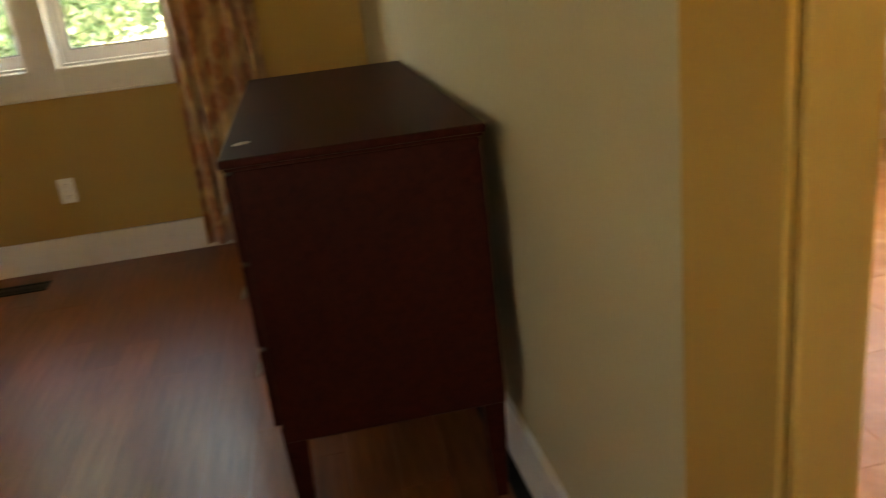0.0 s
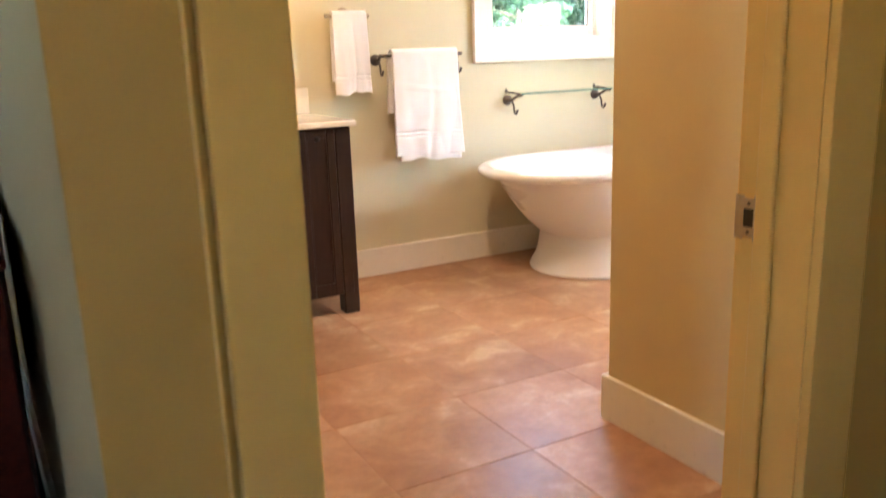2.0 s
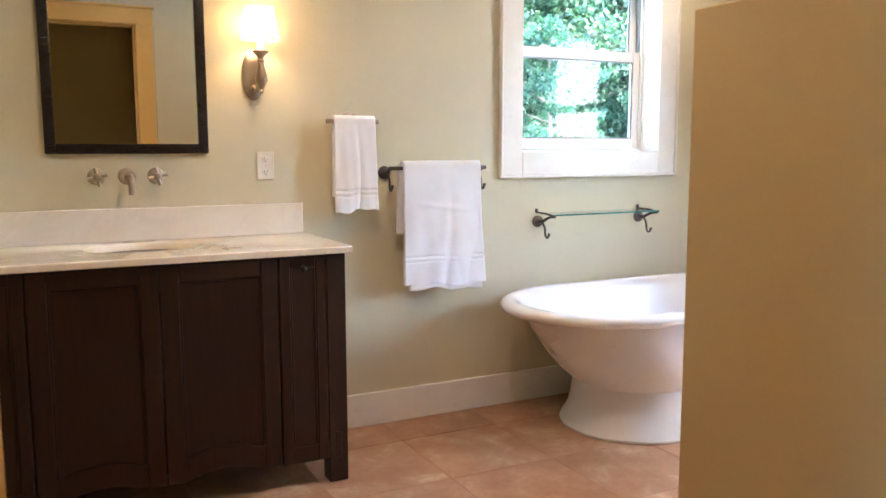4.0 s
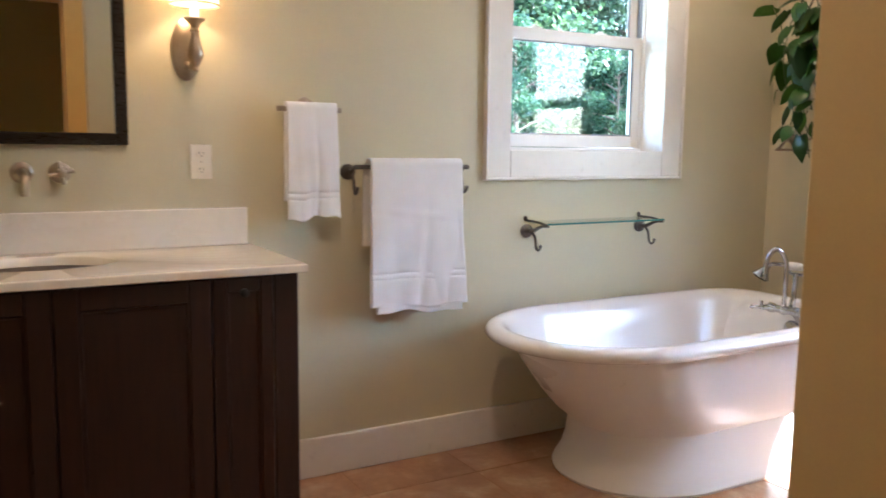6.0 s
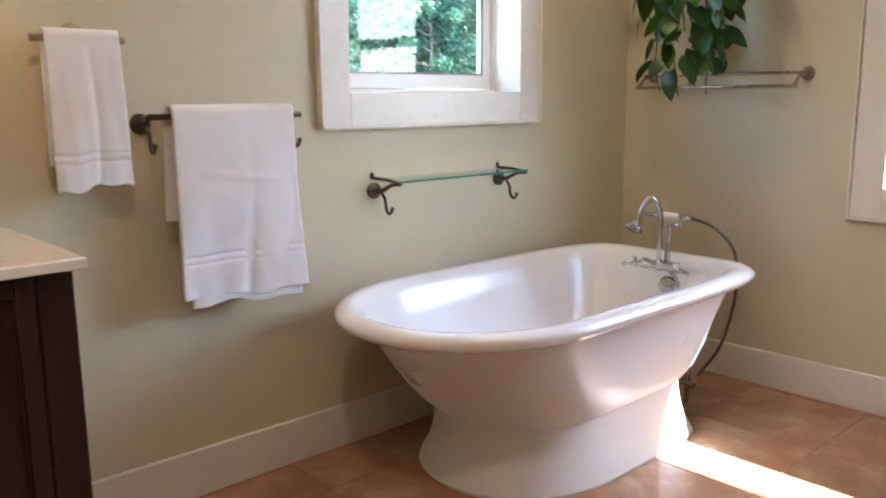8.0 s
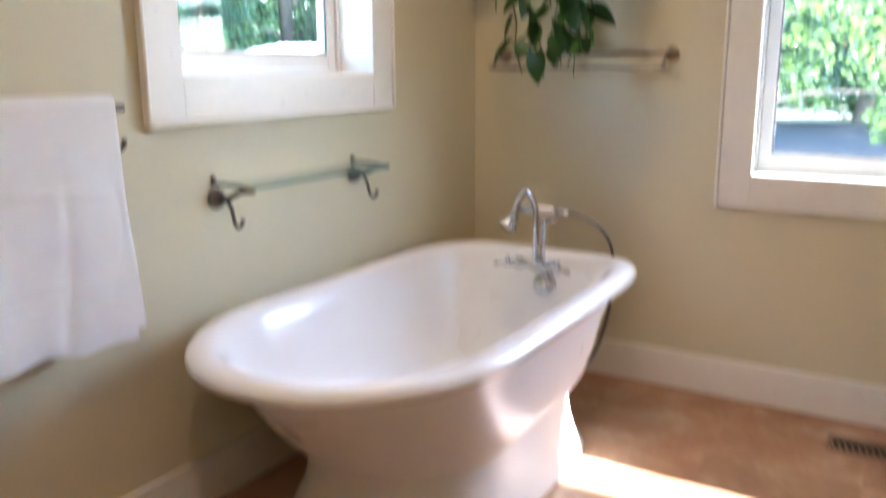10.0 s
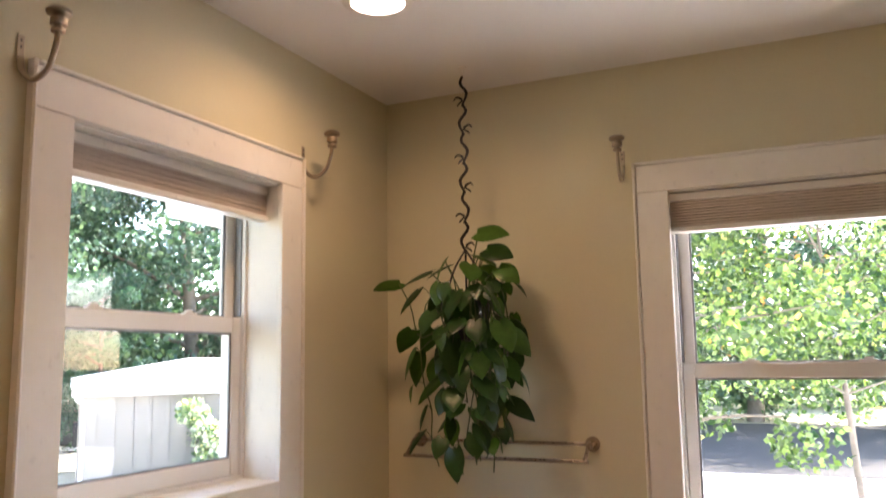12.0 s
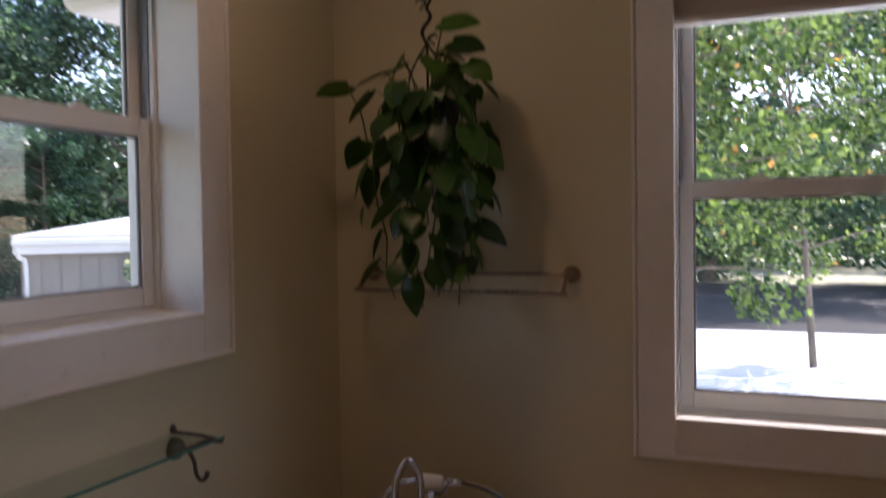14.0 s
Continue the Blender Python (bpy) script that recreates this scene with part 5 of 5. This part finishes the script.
# ---- outdoors ----
GZ = -0.6
setting("ground", B(-220, 220, -220, 220, GZ - 0.3, GZ), GRASS, "dry pale grass round the house", "ground")
setting("driveway", B(5.6, 18.5, -14, 14.2, GZ, GZ + 0.03, bevel=0.01), CONCRETE, "sunlit pale concrete drive beside the house", "driveway")
setting("street", B(18.7, 31, -60, 60, GZ, GZ + 0.02), ASPHALT, "asphalt lane, tree shade put into its dark colour", "road")
setting("foundation", B(-3.5, XB + OUT, -2.3, YA + OUT, GZ, -0.061), EXTERIOR, "pale painted house foundation", "foundation")
eave = bmesh.new()
# East overhang is unseen, added to keep high sun off the bath floor.
box(eave, XB + OUT - 0.1, 5.88, -2.4, 5.25, 2.70, 2.76)
box(eave, -4.3, XB + OUT - 0.1, YA + OUT - 0.1, 5.25, 2.70, 2.76)
setting("roof_eave", eave, EXTERIOR, "white boarded soffit of the unseen roof overhang", "eave")
gut = bmesh.new()
box(gut, -4.3, 6.0, 5.252, 5.37, 2.64, 2.77, 0.02, 2)
# Unseen east gutter: its outer edge is placed to cut the sun strip.
box(gut, 5.882, 6.0, -2.4, 5.25, 2.66, 2.78, 0.02, 2)
box(gut, 4.32, 5.88, YA + OUT + 0.005, 5.20, 2.265, 2.60, 0.06, 3)
setting("roof_gutter", gut, EXTERIOR, "white metal roof gutter along the eave", "gutter")
rf = bmesh.new()
loft(rf, [[(-4.3, 5.25, 2.765), (5.88, 5.25, 2.765), (5.88, -2.4, 2.765), (-4.3, -2.4, 2.765)], [(-1.5, 1.6, 4.4), (3.2, 1.6, 4.4), (3.2, 0.6, 4.4), (-1.5, 0.6, 4.4)]], True, True)
setting("roof", rf, ASPHALT, "dark shingled hip roof of the house", "roof")

# shed across the drive
SHX0, SHX1, SHY = 12.9, 19.5, 15.6
shed = thing("garden_shed", (16, 17, GZ), "beige board-sided shed with a white metal roof", "shed")
part("wall", B(SHX0 + 0.12, SHX1 - 0.1, SHY + 0.25, 18.4, GZ, 1.1), SIDING, shed)
bw = 0.335
x = SHX0 + 0.12
board = B(0.006, bw - 0.006, 0, 0.03, 0, 1.68)
board.transform(Matrix.Scale(U, 4))
bme = bpy.data.meshes.new("board")
board.to_mesh(bme)
board.free()
bme.materials.append(SIDING)
while x < SHX1 - 0.2:
    o = new("board", bme)
    o.parent = shed
    o.location = Vector((x, SHY + 0.218, GZ + 0.005)) * U - ORIGIN[shed]
    x += bw
part("fascia", B(SHX0, SHX1, SHY + 0.02, SHY + 0.10, 1.06, 1.37, bevel=0.02), SHED_ROOF, shed, "white fascia board")
part("gutter", B(SHX0 - 0.02, SHX1, SHY - 0.10, SHY + 0.018, 1.22, 1.36, bevel=0.03), SHED_ROOF, shed, "white gutter")
rr = bmesh.new()
loft(rr, [[(SHX0 - 0.02, SHY - 0.02, 1.372), (SHX1, SHY - 0.02, 1.372), (SHX1, SHY - 0.02, 1.41), (SHX0 - 0.02, SHY - 0.02, 1.41)], [(SHX0 + 2.2, 17.2, 1.74), (SHX1, 17.2, 1.74), (SHX1, 17.2, 1.78), (SHX0 + 2.2, 17.2, 1.78)], [(SHX0 - 0.02, 18.7, 1.38), (SHX1, 18.7, 1.38), (SHX1, 18.7, 1.42), (SHX0 - 0.02, 18.7, 1.42)]])
part("roof", rr, SHED_ROOF, shed, "white metal roof")
part("downspout", tube(bmesh.new(), [(SHX0 + 0.06, SHY - 0.04, 1.22), (SHX0 + 0.10, SHY + 0.12, 1.0), (SHX0 + 0.20, SHY + 0.19, 0.85), (SHX0 + 0.20, SHY + 0.19, GZ + 0.05)], 0.045, 8, 4), SHED_ROOF, shed, "white downspout", True)
part("meter_box", B(SHX0 + 0.02, SHX0 + 0.118, SHY + 0.5, SHY + 0.75, 0.1, 0.55, bevel=0.01), IRON, shed, "dark meter box")
pivot = Vector((SHX0, SHY, 0)) * U
shed.matrix_basis = Matrix.Translation(pivot) @ Matrix.Rotation(radians(-44), 4, "Z") @ Matrix.Translation(-pivot) @ shed.matrix_basis


# ---- trees ----
def leaf_cloud(name, centres, radii, count, size, material, seed, lobe=1.0):
    """Many small leaves scattered in and round the clumps given."""
    g = np.random.default_rng(seed)
    c = np.array(centres, float)
    r = np.array(radii, float)
    pick = g.choice(len(c), count, p=r ** 2 / (r ** 2).sum())
    d = g.normal(size=(count, 3))
    d /= np.linalg.norm(d, axis=1)[:, None]
    p = c[pick] + d * (r[pick] * g.uniform(0.25, 1.05, count) ** 0.6)[:, None] * np.array([1, 1, 0.8])
    a = g.normal(size=(count, 3))
    a /= np.linalg.norm(a, axis=1)[:, None]
    b = np.cross(a, g.normal(size=(count, 3)))
    b /= np.linalg.norm(b, axis=1)[:, None]
    s = size * g.uniform(0.6, 1.3, count)
    a, b = a * s[:, None], b * (s * 0.36)[:, None]
    verts = np.stack([p - a * 0.5, p + b - a * 0.05, p + a * 0.5, p - b - a * 0.05], 1).reshape(-1, 3)
    faces = np.arange(count * 4).reshape(-1, 4)
    me = bpy.data.meshes.new(name)
    me.from_pydata((verts * U).tolist(), [], faces.tolist())
    me.materials.append(material)
    return me


def tree(name, place, height, spread, label, seed, leaves=9000, size=0.16, material=TREE_LEAF, low=0.25, trunk=0.16, clump=(0.20, 0.36), glade=22):
    """A tapered trunk, limbs, and a crown of leaf clumps at their ends. low: where the crown begins."""
    g = random.Random(seed)
    t = thing(name, place, label, "tree")
    base = Vector(place)
    wood_bm = bmesh.new()
    lean = Vector((g.uniform(-0.1, 0.1), g.uniform(-0.1, 0.1), 0)) * height
    axis = [base + Vector((0, 0, -0.1)), base + lean * 0.3 + Vector((0, 0, height * 0.3)), base + lean * 0.8 + Vector((0, 0, height * 0.65)), base + lean + Vector((0, 0, height * 0.92))]
    tube(wood_bm, axis, [trunk, trunk * 0.75, trunk * 0.45, trunk * 0.12], 9, 5)
    part("trunk", wood_bm, BARK, t, "grey-brown trunk", True)
    cents, rads = [], []
    line = curve_points(axis, 8)
    for k in range(glade):
        f = low + (0.98 - low) * (k + g.random()) / glade
        p = line[min(int(f * (len(line) - 1)), len(line) - 1)]
        a = k * 2.4 + g.uniform(-0.4, 0.4)
        wide = spread * (math.sin(math.pi * min(1, (f - low) / (1.05 - low) * 0.85 + 0.15)) ** 0.6)
        d = Vector((math.cos(a), math.sin(a), g.uniform(0.0, 0.5)))
        end = p + d * wide * g.uniform(0.6, 1.0)
        lb = bmesh.new()
        tube(lb, [p, p + (end - p) * 0.5 + Vector((0, 0, 0.06 * wide)), end], [trunk * 0.32, trunk * 0.2, trunk * 0.06], 6, 4)
        part("limb", lb, BARK, t, "", True)
        for q in (0.55, 0.8, 1.0):
            cents.append(p + (end - p) * q + Vector((g.uniform(-0.2, 0.2), g.uniform(-0.2, 0.2), g.uniform(-0.25, 0.15))) * spread * 0.4)
            rads.append(spread * g.uniform(*clump))
    me = leaf_cloud("crown", [tuple(c - base) for c in cents], rads, leaves, size, material, seed)
    o = new("crown", me)
    o.parent = t
    o["label"] = "crown of many small leaves"
    return t


tree("tree", (10.7, 4.5, GZ), 5.4, 2.5, "leafy young maple with yellow-green leaves by the drive", 5, 15000, 0.090, NEAR_LEAF, 0.27, 0.10, (0.10, 0.20), 34)
tree("tree", (14.6, 2.3, GZ), 5.6, 2.4, "leafy maple with yellow-green leaves beyond the drive", 6, 12000, 0.095, NEAR_LEAF, 0.33, 0.055, (0.11, 0.22), 32)
dark = tree("tree", (14.0, 22.5, GZ), 10.5, 4.0, "tall dark green broadleaf tree at the wood's edge", 7, 30000, 0.17, TREE_LEAF, 0.08, 0.25)
spruce = tree("tree", (12.6, 17.9, GZ), 5.2, 1.6, "pale green young conifer beside the shed", 12, 14000, 0.10, SPRUCE_LEAF, 0.06, 0.09, (0.14, 0.26), 30)
copy_thing(spruce, Matrix.Translation(Vector((17.9, 20.3, GZ)) * U) @ Matrix.Rotation(2.0, 4, "Z"))
g = random.Random(4)
spots = ((10.6, 23.4), (9.0, 21.0), (18.5, 23.5), (23.5, 22.0), (5.0, 24.0), (28.0, 17.0), (11.5, 27.0), (0.5, 22.0), (-5.0, 20.0), (-10.5, 21.0), (21.0, 28.0), (31.0, 11.0), (32.0, 5.0), (31.0, -1.0), (16.0, 30.0), (-2.0, 27.0))
for i, (x, y) in enumerate(spots):
    s = g.uniform(0.85, 1.25)
    copy_thing(dark, Matrix.Translation(Vector((x, y, GZ)) * U) @ Matrix.Rotation(g.uniform(0, 6.28), 4, "Z") @ Matrix.Scale(s, 4))

bush = thing("bush", (14.9, 13.7, GZ), "white-flowering bush beside the shed", "bush")
bst = bmesh.new()
for k in range(9):
    a = k * 0.7
    tube(bst, [(14.9, 13.7, GZ), (14.9 + 0.25 * math.cos(a), 13.7 + 0.25 * math.sin(a), GZ + 0.5), (14.9 + 0.45 * math.cos(a), 13.7 + 0.45 * math.sin(a), GZ + 1.0)], [0.03, 0.02, 0.008], 5, 4)
part("stems", bst, BARK, bush, "", True)
g2 = random.Random(9)
bo = new("foliage", leaf_cloud("foliage", [(g2.uniform(-0.95, 0.95), g2.uniform(-0.6, 0.6), g2.uniform(0.25, 1.45)) for _ in range(20)], [g2.uniform(0.2, 0.42) for _ in range(20)], 6500, 0.12, BLOSSOM, 3))
bo.parent = bush

far_c, far_r = [], []
g3 = random.Random(21)
for k in range(330):
    az = g3.uniform(-50, 125)
    dist = g3.uniform(36, 48)
    far_c.append((2 + dist * math.sin(radians(az)), 2 + dist * math.cos(radians(az)), GZ + g3.uniform(0.3, 8.5 if az < 62 else 4.6)))
    far_r.append(g3.uniform(1.4, 2.8))
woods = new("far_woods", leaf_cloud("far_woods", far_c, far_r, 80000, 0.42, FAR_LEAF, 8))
tagged(woods, "dense dark green wood far behind the garden", "woods", kind="stuff")

# ---- floor pieces ----
PIT = 0.47
tb = B(0.0012, PIT - 0.0012, 0.0012, PIT - 0.0012, -0.010, 0.0)
top_edges = [e for e in tb.edges if all(v.co.z > -0.001 for v in e.verts)]
bmesh.ops.bevel(tb, geom=top_edges, offset=0.0012, segments=1, affect="EDGES")
tb.transform(Matrix.Scale(U, 4))
tile_me = bpy.data.meshes.new("tile")
tb.to_mesh(tile_me)
tb.free()
tile_me.materials.append(TILE)
x0, y0 = 1.36 - 2 * PIT, 1.665 - 2 * PIT
g4 = random.Random(2)
for i in range(10):
    for j in range(8):
        x, y = x0 + i * PIT, y0 + j * PIT
        cx0, cx1 = max(x, 0.64), min(x + PIT, XB)
        cy0, cy1 = max(y, 1.18 if x < 2.2 else 1.02), min(y + PIT, YA)
        if cx1 - cx0 < 0.02 or cy1 - cy0 < 0.02:
            continue
        if cx1 - cx0 > PIT - 0.001 and cy1 - cy0 > PIT - 0.001:
            o = new("tile", tile_me)
            o.parent = bath_floor
            o.location = Vector((x, y, g4.uniform(-0.0006, 0.0004))) * U
        else:
            part("tile", B(cx0 + 0.0012, cx1 - 0.0012, cy0 + 0.0012, cy1 - 0.0012, -0.010, 0.0), TILE, bath_floor)
PW = 0.125
planks = {}
for i in range(48):
    x = -3.4 + i * PW
    y = -2.2 - g4.uniform(0, 1.2)
    while y < YA - 0.03:
        ln = g4.choice((0.9, 1.2, 1.5, 1.8))
        c0, c1 = max(y, -2.2), min(y + ln, (YA - 0.03) if x < XP0 - 0.03 else 1.18)
        xe = min(x + PW, 2.6)
        if c1 - c0 > 0.05:
            key = (round(c1 - c0, 2), round(xe - x, 3))
            if key not in planks:
                pb = B(0.0002, key[1] - 0.0002, 0.0002, key[0] - 0.0002, -0.011, 0.0)
                te = [e for e in pb.edges if all(v.co.z > -0.001 for v in e.verts)]
                bmesh.ops.bevel(pb, geom=te, offset=0.0008, segments=1, affect="EDGES")
                pb.transform(Matrix.Scale(U, 4))
                planks[key] = bpy.data.meshes.new("plank")
                pb.to_mesh(planks[key])
                pb.free()
                planks[key].materials.append(FLOOR_WOOD)
            o = new("plank", planks[key])
            o.parent = bed_floor
            o.location = Vector((x, c0, 0)) * U
        y += ln
